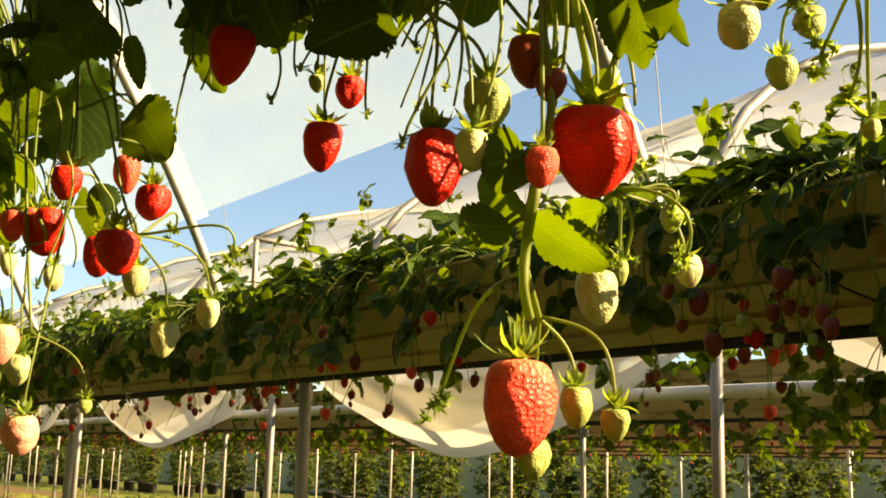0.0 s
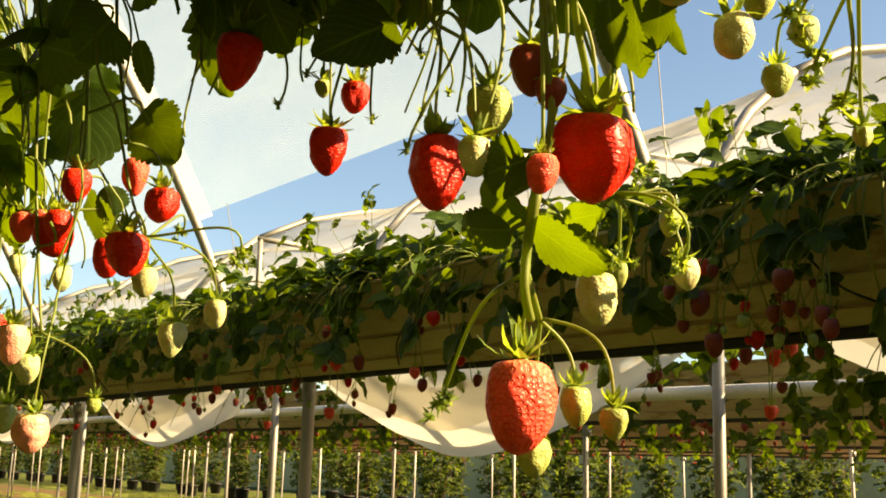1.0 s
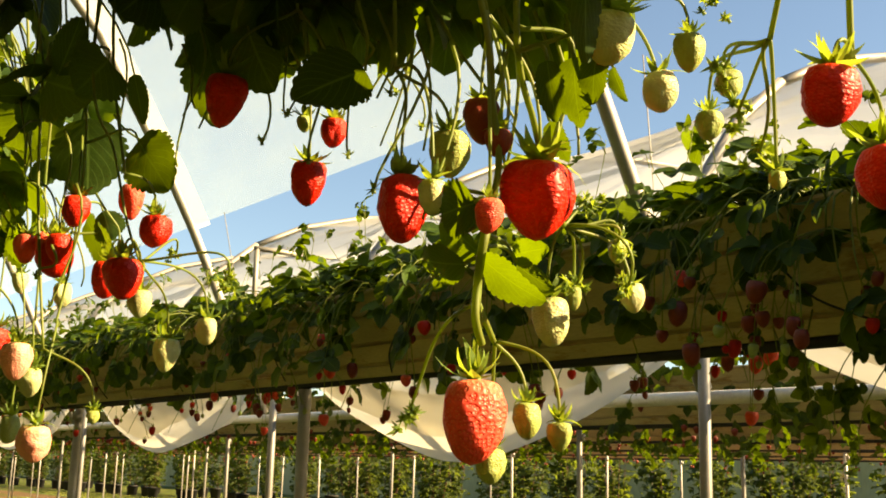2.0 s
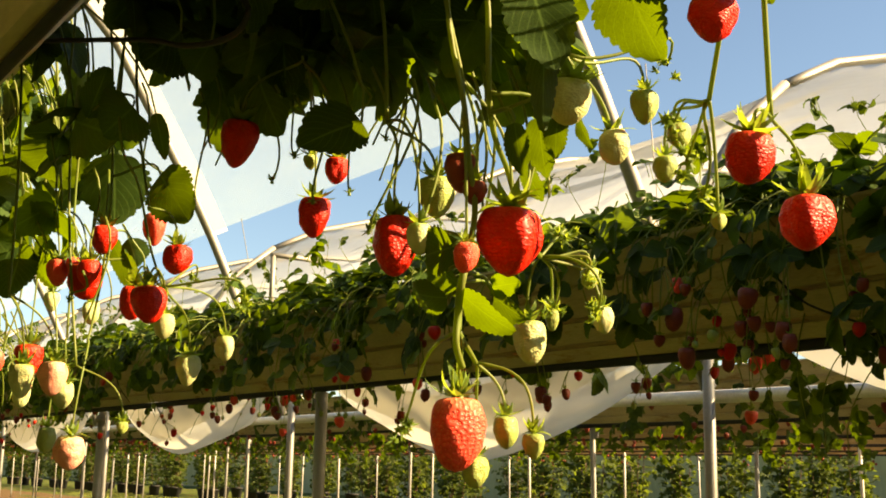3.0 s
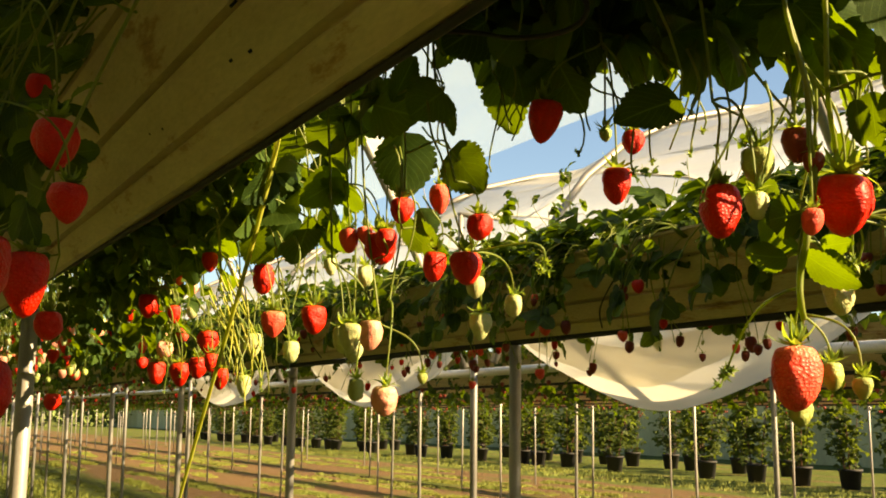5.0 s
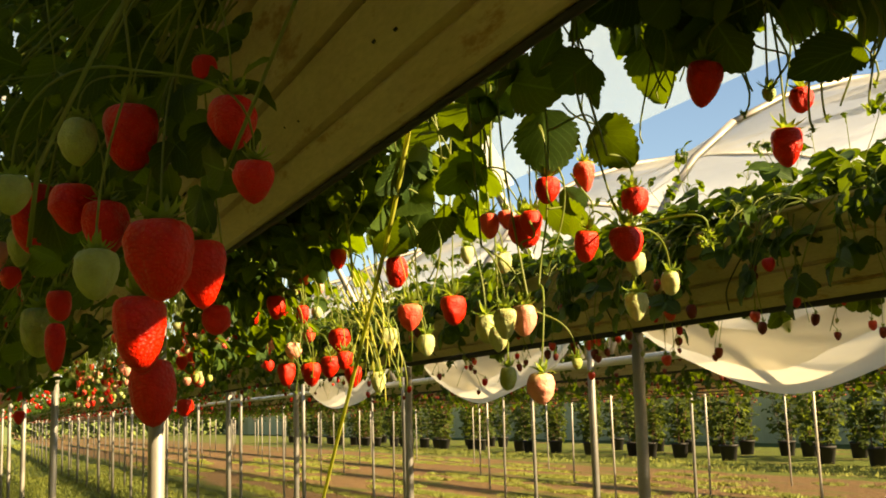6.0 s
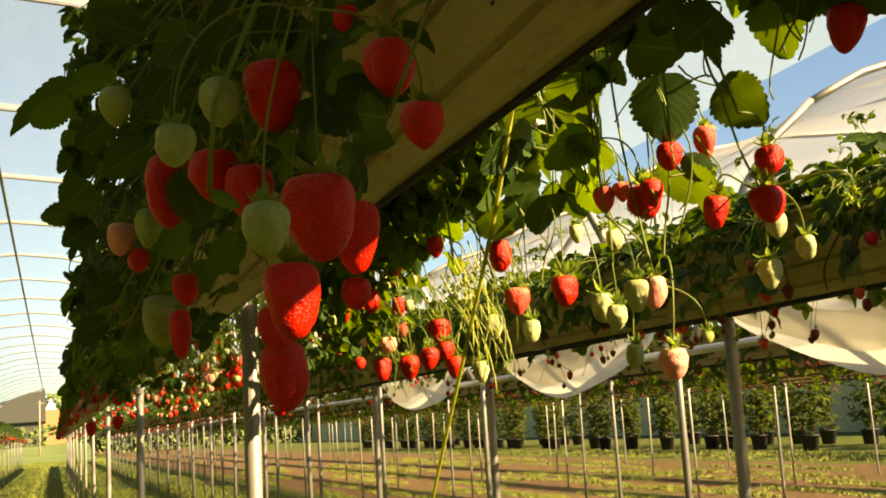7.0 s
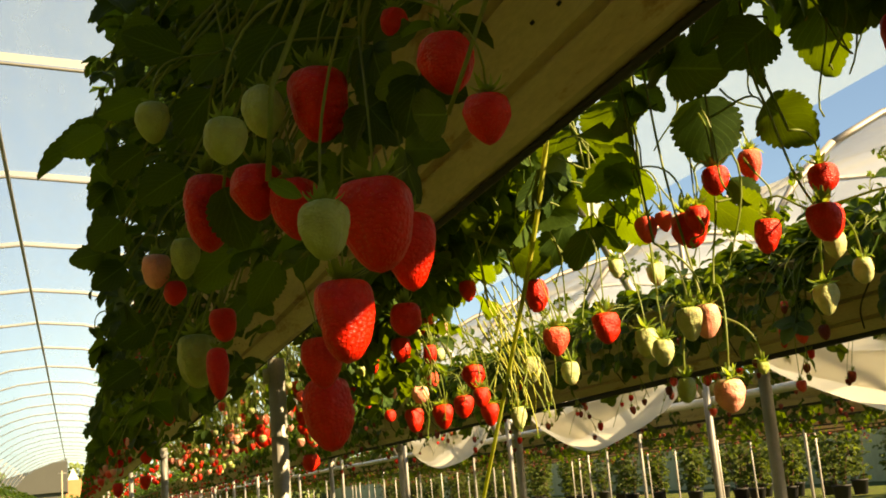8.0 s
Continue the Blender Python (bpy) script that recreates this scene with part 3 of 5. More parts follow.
def wild_plant(seed, ups, downs, trusses, sides=(1, -1), reach=1.0, low=0.27, big=1.0, hangs=0, rims=0, vines=0, shoots=0, tight=1.0, ripe=("red", "red", "red", "red", "pink", "pink", "blush", "blush", "pale", "pale", "green")):
    """A plant in a gutter: leaf stalks and leaves, trailing leaves, fruit on trusses. Origin: the crown. Returns foliage, stalks and fruit places."""
    rng = random.Random(seed)
    leaves, stalks, fruit = [], [], []
    for k in range(ups):
        a, el, ln = rng.uniform(0, 6.28), rng.uniform(25, 80), rng.uniform(0.1, 0.24) * reach
        d = Vector((math.cos(a) * math.cos(radians(el)), math.sin(a) * math.cos(radians(el)) * 1.25, math.sin(radians(el))))
        root = Vector((rng.uniform(-0.06, 0.06), rng.uniform(-0.09, 0.09), 0))
        tip = root + d * ln
        flat = Vector((d.x, d.y, rng.uniform(-0.7, 0.25)))
        up = Vector((rng.uniform(-0.5, 0.5), rng.uniform(-0.5, 0.5), 1)) + 0.5 * d
        leaves.append((frame_of(tip, flat, up), big * rng.uniform(0.036, 0.06)))
        stalks.append(tube_data(bezier(root, root + Vector((0, 0, ln * 0.5)), tip - flat.normalized() * 0.02, tip, 5), 0.0014, 0.0009, 4))
    for k in range(downs):
        s = rng.choice(sides)
        root = Vector((rng.uniform(-0.08, 0.08), s * 0.13, 0.0))
        edge = Vector((root.x * 1.2, s * rng.uniform(0.18, 0.21), rng.uniform(0.01, 0.05)))
        tip = Vector((root.x + rng.uniform(-0.08, 0.08), s * rng.uniform(0.19, 0.32), rng.uniform(-low, 0.04)))
        down = Vector((rng.uniform(-0.6, 0.6), s * rng.uniform(0.0, 0.9), -1))
        out = Vector((rng.uniform(-0.7, 0.7), s, rng.uniform(-0.2, 0.8)))
        leaves.append((frame_of(tip, down, out), big * rng.uniform(0.03, 0.055)))
        stalks.append(tube_data(bezier(root, edge + Vector((0, 0, 0.05)), edge + (tip - edge) * 0.5 + Vector((0, s * 0.03, 0.02)), tip, 6), 0.002, 0.0014, 4))
    for k in range(rims):
        s = rng.choice(sides)
        at = Vector((rng.uniform(-0.13, 0.13), s * rng.uniform(0.13, 0.21), rng.uniform(-0.05, 0.14)))
        root = Vector((at.x * 0.6, s * 0.08, 0.0))
        leaves.append((frame_of(at, (rng.uniform(-0.8, 0.8), s * rng.uniform(0.2, 1), rng.uniform(-0.8, 0.1)), (rng.uniform(-0.6, 0.6), s * rng.uniform(-0.2, 0.8), 1)), big * rng.uniform(0.034, 0.055)))
        stalks.append(tube_data(bezier(root, root + Vector((0, 0, 0.08)), at + Vector((0, -0.02 * s, 0.03)), at, 5), 0.0014, 0.0009, 4))
    for k in range(vines):
        s = rng.choice(sides)
        a = Vector((rng.uniform(-0.12, 0.12), s * rng.uniform(0.02, 0.09), rng.uniform(-0.17, -0.13)))
        e = Vector((a.x + rng.uniform(-0.1, 0.1), s * rng.uniform(0.04, 0.16), -rng.uniform(0.26, 0.42)))
        line = bezier(a, a + Vector((0, s * 0.03, -0.08)), e + Vector((0, s * 0.03, 0.1)), e, 8)
        stalks.append(tube_data(line, 0.0016, 0.0011, 4))
        for n in range(4):
            at = Vector(line[3 + n]) + Vector((rng.uniform(-0.03, 0.03), rng.uniform(-0.02, 0.02), rng.uniform(-0.02, 0.02)))
            leaves.append((frame_of(at, (rng.uniform(-1, 1), rng.uniform(-0.5, 0.5), rng.uniform(-1, 0.2)), (rng.uniform(-1, 1), s, rng.uniform(-0.5, 0.8))), rng.uniform(0.02, 0.04)))
    for k in range(hangs):
        s = rng.choice(sides)
        a = Vector((rng.uniform(-0.1, 0.1), s * rng.uniform(0.19, 0.24), rng.uniform(-0.05, 0.05)))
        e = Vector((a.x + rng.uniform(-0.09, 0.09), s * rng.uniform(0.06, 0.16), -rng.uniform(0.22, 0.34)))
        line = bezier(a, a + Vector((0, s * 0.03, -0.08)), e + Vector((0, s * 0.03, 0.1)), e, 8)
        stalks.append(tube_data(line, 0.0016, 0.0011, 4))
        for n in range(rng.randint(2, 4)):
            end = Vector(line[4 + n]) + Vector((rng.uniform(-0.035, 0.035), rng.uniform(-0.02, 0.02), rng.uniform(-0.03, 0.0)))
            # mostly dull: shade below the gutter put into the fruit colour
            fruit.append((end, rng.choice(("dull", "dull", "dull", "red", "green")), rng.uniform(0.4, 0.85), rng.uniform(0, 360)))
            stalks.append(tube_data(bezier(line[3 + n], line[4 + n], end + Vector((0, 0, 0.02)), end, 5), 0.001, 0.0008, 4))
        for n in range(2):
            at = Vector(line[3 + n]) + Vector((rng.uniform(-0.02, 0.02), rng.uniform(-0.02, 0.02), rng.uniform(-0.02, 0.02)))
            leaves.append((frame_of(at, (rng.uniform(-1, 1), rng.uniform(-0.5, 0.5), rng.uniform(-1, 0.2)), (rng.uniform(-1, 1), s, rng.uniform(-0.5, 0.8))), rng.uniform(0.016, 0.034)))
    for k in range(trusses):
        s = rng.choice(sides)
        x = rng.uniform(-0.1, 0.1)
        knee = Vector((x, s * rng.uniform(0.2, 0.25), rng.uniform(-0.12, 0.0)))
        stalks.append(tube_data(bezier((x * 0.5, s * 0.1, 0.0), (x * 0.8, s * 0.18, 0.09), knee + Vector((0, 0, 0.06)), knee, 7), 0.0022, 0.0018, 4))
        for _ in range(rng.randint(2, 5)):
            end = knee + Vector((rng.uniform(-0.09, 0.09) * tight, s * rng.uniform(-0.02, 0.08) * tight, -rng.uniform(0.05, 0.2)))
            stalks.append(tube_data(bezier(knee, knee + Vector(((end.x - knee.x) * 0.6, s * 0.03, -0.01)), end + Vector((0, 0, 0.05)), end, 7), 0.0014, 0.0011, 4))
            fruit.append((end, rng.choice(ripe), rng.uniform(0.6, 1.1), rng.uniform(0, 360)))
    for k in range(shoots):
        root = Vector((rng.uniform(-0.09, 0.09), rng.uniform(-0.1, 0.1), 0.02))
        tip = root + Vector((rng.uniform(-0.1, 0.1), rng.uniform(-0.1, 0.06), rng.uniform(0.17, 0.27)))
        stalks.append(tube_data(bezier(root, root + Vector((0, 0, 0.08)), tip - Vector((0, 0, 0.06)), tip, 6), 0.0014, 0.0009, 4))
        for n in range(rng.choice((1, 3, 3))):
            at = tip + Vector((rng.uniform(-0.025, 0.025), rng.uniform(-0.025, 0.025), rng.uniform(-0.02, 0.02)))
            stalks.append(tube_data([tip - Vector((0, 0, 0.03)), (tip + at) / 2, at], 0.001, 0.0008, 4))
            leaves.append((frame_of(at, (rng.uniform(-1, 1), rng.uniform(-1, 1), rng.uniform(-0.4, 0.4)), (rng.uniform(-0.7, 0.7), -0.8, 0.6)), rng.uniform(0.012, 0.034)))
    return leaves, merge(stalks), fruit


UNIT = {}
for n, kind in enumerate(BERRY):
    for k in range(3):
        small = {"pale": 0.8, "green": 0.6, "blush": 0.9}.get(kind, 1.0)
        w, h = 0.030 * small, (0.038, 0.034, 0.042)[k] * small
        UNIT[kind, k] = (mesh_of("berry " + kind, *berry_data(w, h, 31 * n + k, 12, 8)[:2], BERRY[kind], berry_data(w, h, 31 * n + k, 12, 8)[2]),
                         mesh_of("calyx", *calyx_data(w * 0.55, n + k, 0.3, 8)[:2], CALYX, smooth=False))


LOW_LEAF = [mesh_of("leaf", *(d := leaf_data(1.0, 700 + k, 6, 1))[:2], LEAF, d[2]) for k in range(6)]


def row_plant(seed, m, label, group, split=False, **how):
    leaves, stk, fruit = wild_plant(seed, **how)
    p = thing("strawberry_plant", m, label, "strawberry plant", group)
    if split:
        for n, (where, size) in enumerate(leaves):
            part("leaf", LOW_LEAF[n % 6], p, where @ Matrix.Scale(size, 4))
    else:
        fol = merge([moved(leaf_data(size, seed * 100 + n, 5, 1), where) for n, (where, size) in enumerate(leaves)])
        tagged(part("foliage", mesh_of("foliage", fol[0], fol[1], LEAF, fol[2]), p), kind="stuff")
    tagged(part("stalk_mass", mesh_of("stalk_mass", stk[0], stk[1], STEM), p), kind="stuff")
    for n, (end, kind, size, turn) in enumerate(fruit):
        b = part("berry", UNIT[kind, n % 3][0], p, Matrix.Translation(end) @ pose(0, 0, 0, (n * 37) % 24 - 12, (n * 53) % 24 - 12, turn) @ Matrix.Scale(size, 4))
        part("calyx", UNIT[kind, n % 3][1], b, pose(0, 0, 0.0))
    return p


def planted(row, first, last, step, seed, split_to, group, **how):
    """A row of plants: the nearest with single leaves, the rest with joined foliage."""
    r = random.Random(seed)
    near = [row_plant(seed + k, pose(first - step * k, row[0], row[1] + 0.18), PLANT, group, True, **how) for k in range(4)]
    rest = []
    x, k = first - 4 * step, 4
    while x > last:
        m = pose(x + r.uniform(-0.04, 0.04), row[0] + r.uniform(-0.015, 0.015), row[1] + 0.18, 0, 0, 180 * (k % 2) + r.uniform(-25, 25))
        if x > split_to:
            copy_thing(near[(k * 3 + k // 4) % 4], m)
        elif len(rest) < 4:
            rest.append(row_plant(seed + 40 + len(rest), m, PLANT, group, **how))
        else:
            copy_thing(rest[(k * 3 + k // 4) % 4], m)
        x, k = x - step, k + 1


PLANT = "leafy strawberry plant with red and unripe fruit over the gutter"
# this row's red fruit is mostly dull, its shade under the gutter coloured in
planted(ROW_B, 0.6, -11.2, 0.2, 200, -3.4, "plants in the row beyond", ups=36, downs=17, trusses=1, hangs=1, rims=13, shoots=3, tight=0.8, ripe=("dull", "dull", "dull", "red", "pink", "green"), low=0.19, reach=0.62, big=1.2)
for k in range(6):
    # trailing fruit dull too, coloured as shaded
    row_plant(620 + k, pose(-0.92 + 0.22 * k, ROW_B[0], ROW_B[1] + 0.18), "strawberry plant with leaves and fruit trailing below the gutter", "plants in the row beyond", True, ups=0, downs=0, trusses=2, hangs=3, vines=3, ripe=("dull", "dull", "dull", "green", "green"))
# row carried on behind the camera, unseen, to block sky light
planted(ROW_A, 2.6, 0.5, 0.3, 340, 9, "plants in the near row", ups=26, downs=30, trusses=4)
planted(ROW_A, -1.75, -7.0, 0.2, 300, -2.9, "plants in the near row", ups=26, downs=24, trusses=9, tight=0.7, ripe=("red", "red", "red", "pink", "blush", "blush", "pale", "pale", "pale", "green", "green"))
rng = random.Random(11)


def far_foliage(y, z, x0, x1, step, seed, downs=9, vines=0):
    """Plants of a far row as one mass of leaves and fruit."""
    r = random.Random(seed)
    kinds = []
    for k in range(3):
        some, stk, fruit = wild_plant(seed + k, 16, downs, 4, low=0.22, vines=vines)
        kinds.append((merge([moved(leaf_data(size * 1.2, seed + n, 1, 1), where) for n, (where, size) in enumerate(some)]), stk, fruit))
    dots = [berry_data(0.026, 0.034, k, 6, 4) for k in range(2)]
    leaves, fruits, x = [], [], x0
    while x < x1:
        fol, stk, fruit = kinds[r.randrange(3)]
        m = pose(x, y, z + 0.18, 0, 0, r.choice((0, 180)) + r.uniform(-20, 20))
        leaves.append(moved(fol, m))
        fruits += [moved(dots[n % 2], m @ Matrix.Translation(end)) for n, (end, kind, size, turn) in enumerate(fruit) if kind == "pink" or kind == "red" and n % 7 == 0]
        x += step * r.uniform(0.7, 1.3)
    a, b = merge(leaves), merge(fruits)
    v = np.concatenate([a[0], b[0]])
    k = len(a[0])
    # fruit of the outer rows takes DULL, darkened to look shaded
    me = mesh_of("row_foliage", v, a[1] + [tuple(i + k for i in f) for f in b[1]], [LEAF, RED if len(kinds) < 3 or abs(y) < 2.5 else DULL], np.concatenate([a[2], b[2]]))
    me.polygons.foreach_set("material_index", [0] * len(a[1]) + [1] * len(b[1]))
    return tagged(part("row_foliage", me), "dense strawberry foliage with hanging red fruit in a further row", "strawberry plants", kind="stuff")


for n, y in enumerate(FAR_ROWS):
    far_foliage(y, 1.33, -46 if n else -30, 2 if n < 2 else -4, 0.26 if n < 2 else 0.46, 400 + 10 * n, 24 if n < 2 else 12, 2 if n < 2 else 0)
far_foliage(ROW_A[0], ROW_A[1], -46, -7.1, 0.25, 470)
far_foliage(ROW_B[0], ROW_B[1], -46, -11.4, 0.3, 480)
far_foliage(-1.15, 1.32, -46, 0, 0.4, 490)

# ---- potted canes beyond the rows ----
def potted_cane(seed, m):
    r = random.Random(seed)
    p = thing("potted_raspberry", m, "bushy green raspberry plant in a black pot", "potted plant", "potted canes beyond the rows")
    prof = [(0.15, 0), (0.19, 0.3), (0.205, 0.3), (0.205, 0.34), (0.185, 0.34), (0.18, 0.3)]
    v = [(q * math.cos(2 * math.pi * k / 14), q * math.sin(2 * math.pi * k / 14), z) for q, z in prof for k in range(14)]
    f = [(i * 14 + k, i * 14 + (k + 1) % 14, (i + 1) * 14 + (k + 1) % 14, (i + 1) * 14 + k) for i in range(len(prof) - 1) for k in range(14)]
    part("pot", mesh_of("pot", v, f + [tuple(range(14))[::-1], tuple(range(70, 84))], BLACK), p, None, "black plastic pot")
    canes, leaves = [], []
    for k in range(7):
        a = r.uniform(0, 6.28)
        top = Vector((math.cos(a) * r.uniform(0.1, 0.4), math.sin(a) * r.uniform(0.1, 0.4), r.uniform(1.1, 1.75)))
        line = bezier((0.1 * math.cos(a), 0.1 * math.sin(a), 0.3), (0.12 * math.cos(a), 0.12 * math.sin(a), 0.8), top - Vector((0, 0, 0.3)), top, 9)
        canes.append(tube_data(line, 0.008, 0.004, 5))
        for _ in range(30):
            q = line[r.randrange(1, 9)] + np.array([r.uniform(-0.22, 0.22), r.uniform(-0.22, 0.22), r.uniform(-0.12, 0.12)])
            d = Vector((r.uniform(-1, 1), r.uniform(-1, 1), r.uniform(-0.9, 0.2)))
            leaves.append(moved(leaf_data(r.uniform(0.08, 0.13), r.randrange(9999), 1, 1), frame_of(q, d, (r.uniform(-0.4, 0.4), r.uniform(-0.4, 0.4), 1))))
    c, l = merge(canes), merge(leaves)
    tagged(part("cane_mass", mesh_of("cane_mass", c[0], c[1], RUNNER), p), kind="stuff")
    tagged(part("foliage", mesh_of("foliage", l[0], l[1], CANE_LEAF, l[2]), p), kind="stuff")
    return p


canes = [potted_cane(500 + k, pose(-12 - 1.1 * k, 15.2, 0)) for k in range(4)]
for row, y in enumerate((15.2, 17.2)):
    for k in range(-5, 37):
        if row == 0 and 0 <= k < 4 or rng.random() < (0.14, 0.3)[row]:
            continue
        copy_thing(canes[(k * 7 + row) % 4], pose(-12 - 1.2 * k + rng.uniform(-0.3, 0.3), y + rng.uniform(-0.2, 0.2), 0, 0, 0, rng.uniform(0, 360)))

# ---- distance ----
FAR_GREEN = stain_material("far trees", (0.1, 0.14, 0.04), 0.9, stain=(1.6, 1.4, 1.0), scale=0.4, amount=0.9)


def hedge(x0, x1, y0, y1, height, count, seed, label, size=0.8):
    """A belt of far trees: many small clumps with an uneven top."""
    r = random.Random(seed)
    v, f = [], []
    for _ in range(count):
        u = r.random()
        x, y = x0 + (x1 - x0) * u, y0 + (y1 - y0) * u + r.uniform(-1.5, 1.5)
        top = height * (0.7 + 0.3 * noise.noise((x * 0.09, y * 0.09, seed)) + 0.25 * noise.noise((x * 0.3, y * 0.3, seed)))
        z = r.random() ** 0.7 * top
        for _ in range(6):
            c = Vector((x, y, z)) + Vector((r.uniform(-1, 1), r.uniform(-1, 1), r.uniform(-0.7, 0.7))) * size
            a = Vector((r.uniform(-1, 1), r.uniform(-1, 1), r.uniform(-1, 1))).normalized() * size * r.uniform(0.3, 0.7)
            b = a.cross(Vector((r.uniform(-1, 1), r.uniform(-1, 1), r.uniform(-1, 1)))).normalized() * size * r.uniform(0.2, 0.5)
            k = len(v)
            v += [c - a, c + b, c + a, c - b]
            f.append((k, k + 1, k + 2, k + 3))
    return tagged(part("tree_belt", mesh_of("tree_belt", v, f, FAR_GREEN)), label, "trees", kind="stuff")


hedge(-110, 20, 30, 27, 2.2, 1800, 1, "dense green hedge behind the potted plants", 0.6)
WALL_SHEET = stain_material("side sheet", (0.46, 0.42, 0.2), 0.9, stain=(0.6, 0.62, 0.45), scale=0.6, amount=0.9, stretch=(1, 1, 0.3))
side_sheet = mesh_of("film_wall", [(x, 23 + 0.1 * math.sin(3 * x) + 0.02 * z, z) for x in np.arange(-110, 20.1, 0.5) for z in (0.0, 0.5, 1.0, 1.5, 1.9)], [(i * 5 + k, i * 5 + k + 1, i * 5 + k + 6, i * 5 + k + 5) for i in range(260) for k in range(4)], WALL_SHEET)
tagged(part("film_wall", side_sheet), "grey-green plastic side sheet beyond the potted plants", "plastic wall", kind="structure")
# two hedges out of view, added only to hold back sky light
hedge(6.5, 9, -30, 2.0, 9.0, 7000, 5, "unseen tall hedge added behind the camera to block sky light", 0.5)
hedge(-36, 12, -5.5, -5.5, 9.0, 11000, 6, "unseen tall hedge added beside the tunnels to block sky light", 0.5)
hedge(-178, -168, -40, 60, 5.6, 5000, 2, "distant green trees behind the grass bank", 0.6)
hedge(-107, -105, -22, -1.5, 3.4, 500, 7, "green bushes in front of the barn", 0.5)
hedge(-106, -104, 2.6, 24, 3.2, 700, 8, "pale green bushes at the end of the crop rows", 0.5)
hedge(-330, -300, -90, 90, 15.0, 4500, 3, "hazy wooded rise in the distance", 1.5)

# ---- fruit and leaves of the near row ----
LEAF_MESH = [mesh_of("leaf", *(d := leaf_data(1.0, 900 + k, 7, 2))[:2], LEAF, d[2]) for k in range(8)]
BLADE_MESH = [mesh_of("leaflet", *(d := leaf_data(1.0, 950 + k, 10, 3, True))[:2], LEAF, d[2]) for k in range(6)]
counter = random.Random(77)
PLANTS = {}


def plant_at(x, side):
    """The near-row plant that stands nearest to x, made at first call."""
    k = round(x / 0.2)
    if (k, side) not in PLANTS:
        PLANTS[k, side] = thing("strawberry_plant", pose(k * 0.2, ROW_A[0] + side * 0.07, ROW_A[1] + 0.18), "strawberry plant with ripe and unripe fruit over the gutter edge", "strawberry plant", "plants in the near row")
    return PLANTS[k, side]


def local(p, m):
    return p.matrix_basis.inverted() @ m


def stalk(p, points, r0=0.0017, r1=0.0012, mat=None, name="stalk"):
    v, f = tube_data(points, r0, r1, 6)
    v = v - np.array(p.matrix_basis.translation)
    return part(name, mesh_of(name, v, f, mat or STEM), p)


NODES, PENDING, STEMS = {}, [], []


def truss(name, path, r0=0.0028, r1=0.002, side=1):
    """A fruiting stem along a few places, the last of which is the knot that fruit hang from."""
    p = plant_at(path[0][0], side)
    pts = [Vector(q) for q in path]
    line = []
    for a in range(len(pts) - 1):
        before, after = pts[max(a - 1, 0)], pts[min(a + 2, len(pts) - 1)]
        b, c = pts[a] + (pts[a + 1] - before) / 6, pts[a + 1] - (after - pts[a]) / 6
        line += list(bezier(pts[a], b, c, pts[a + 1], 7))[(1 if a else 0):]
    stalk(p, line, r0, r1)
    STEMS.extend(Vector(q) for q in line)
    NODES[name] = (p, pts[-1])


def pedicel(p, knot, top, up, r0=0.0012):
    """The bowed stalk from a knot to one fruit."""
    side = Vector((top.x - knot.x, top.y - knot.y, 0))
    far = (top - knot).length
    a = knot + side * 0.45 + Vector((counter.uniform(-0.01, 0.01), counter.uniform(-0.01, 0.01), counter.uniform(-0.18, 0.06) * far))
    stalk(p, bezier(knot, a, top + up * min(0.6 * far, 0.05), top + up * 0.001, 12), r0, r0 * 0.8)


def berry(x, y, z, w, h, kind, lean=0, node_name="", side=1, sepal=0.5):
    """A fruit about its middle (x, y, z), on a stalk from a truss."""
    p = NODES[node_name][0] if node_name else plant_at(x, side)
    seed = counter.randrange(10000)
    tilt = pose(0, 0, 0, 0, lean, 0)
    top = Vector((x, y, z)) + tilt @ Vector((0, 0, h / 2))
    d = berry_data(w, h, seed, 34, 24)
    b = part("berry", mesh_of("berry", d[0], d[1], BERRY[kind], d[2]), p, local(p, Matrix.Translation(top) @ tilt @ pose(0, 0, 0, 0, 0, counter.uniform(0, 360))))
    c = calyx_data(max(w, 0.016) * (0.48 if side < 0 else 0.7 if kind in ("pale", "green") else 0.62), seed, sepal * counter.uniform(0.6, 1.8))
    part("calyx", mesh_of("calyx", c[0], c[1], CALYX, smooth=False), b)
    up = tilt @ Vector((0, 0, 1))
    if node_name:
        pedicel(p, NODES[node_name][1], top, up)
    else:
        PENDING.append((side, top, up, p))
    return b


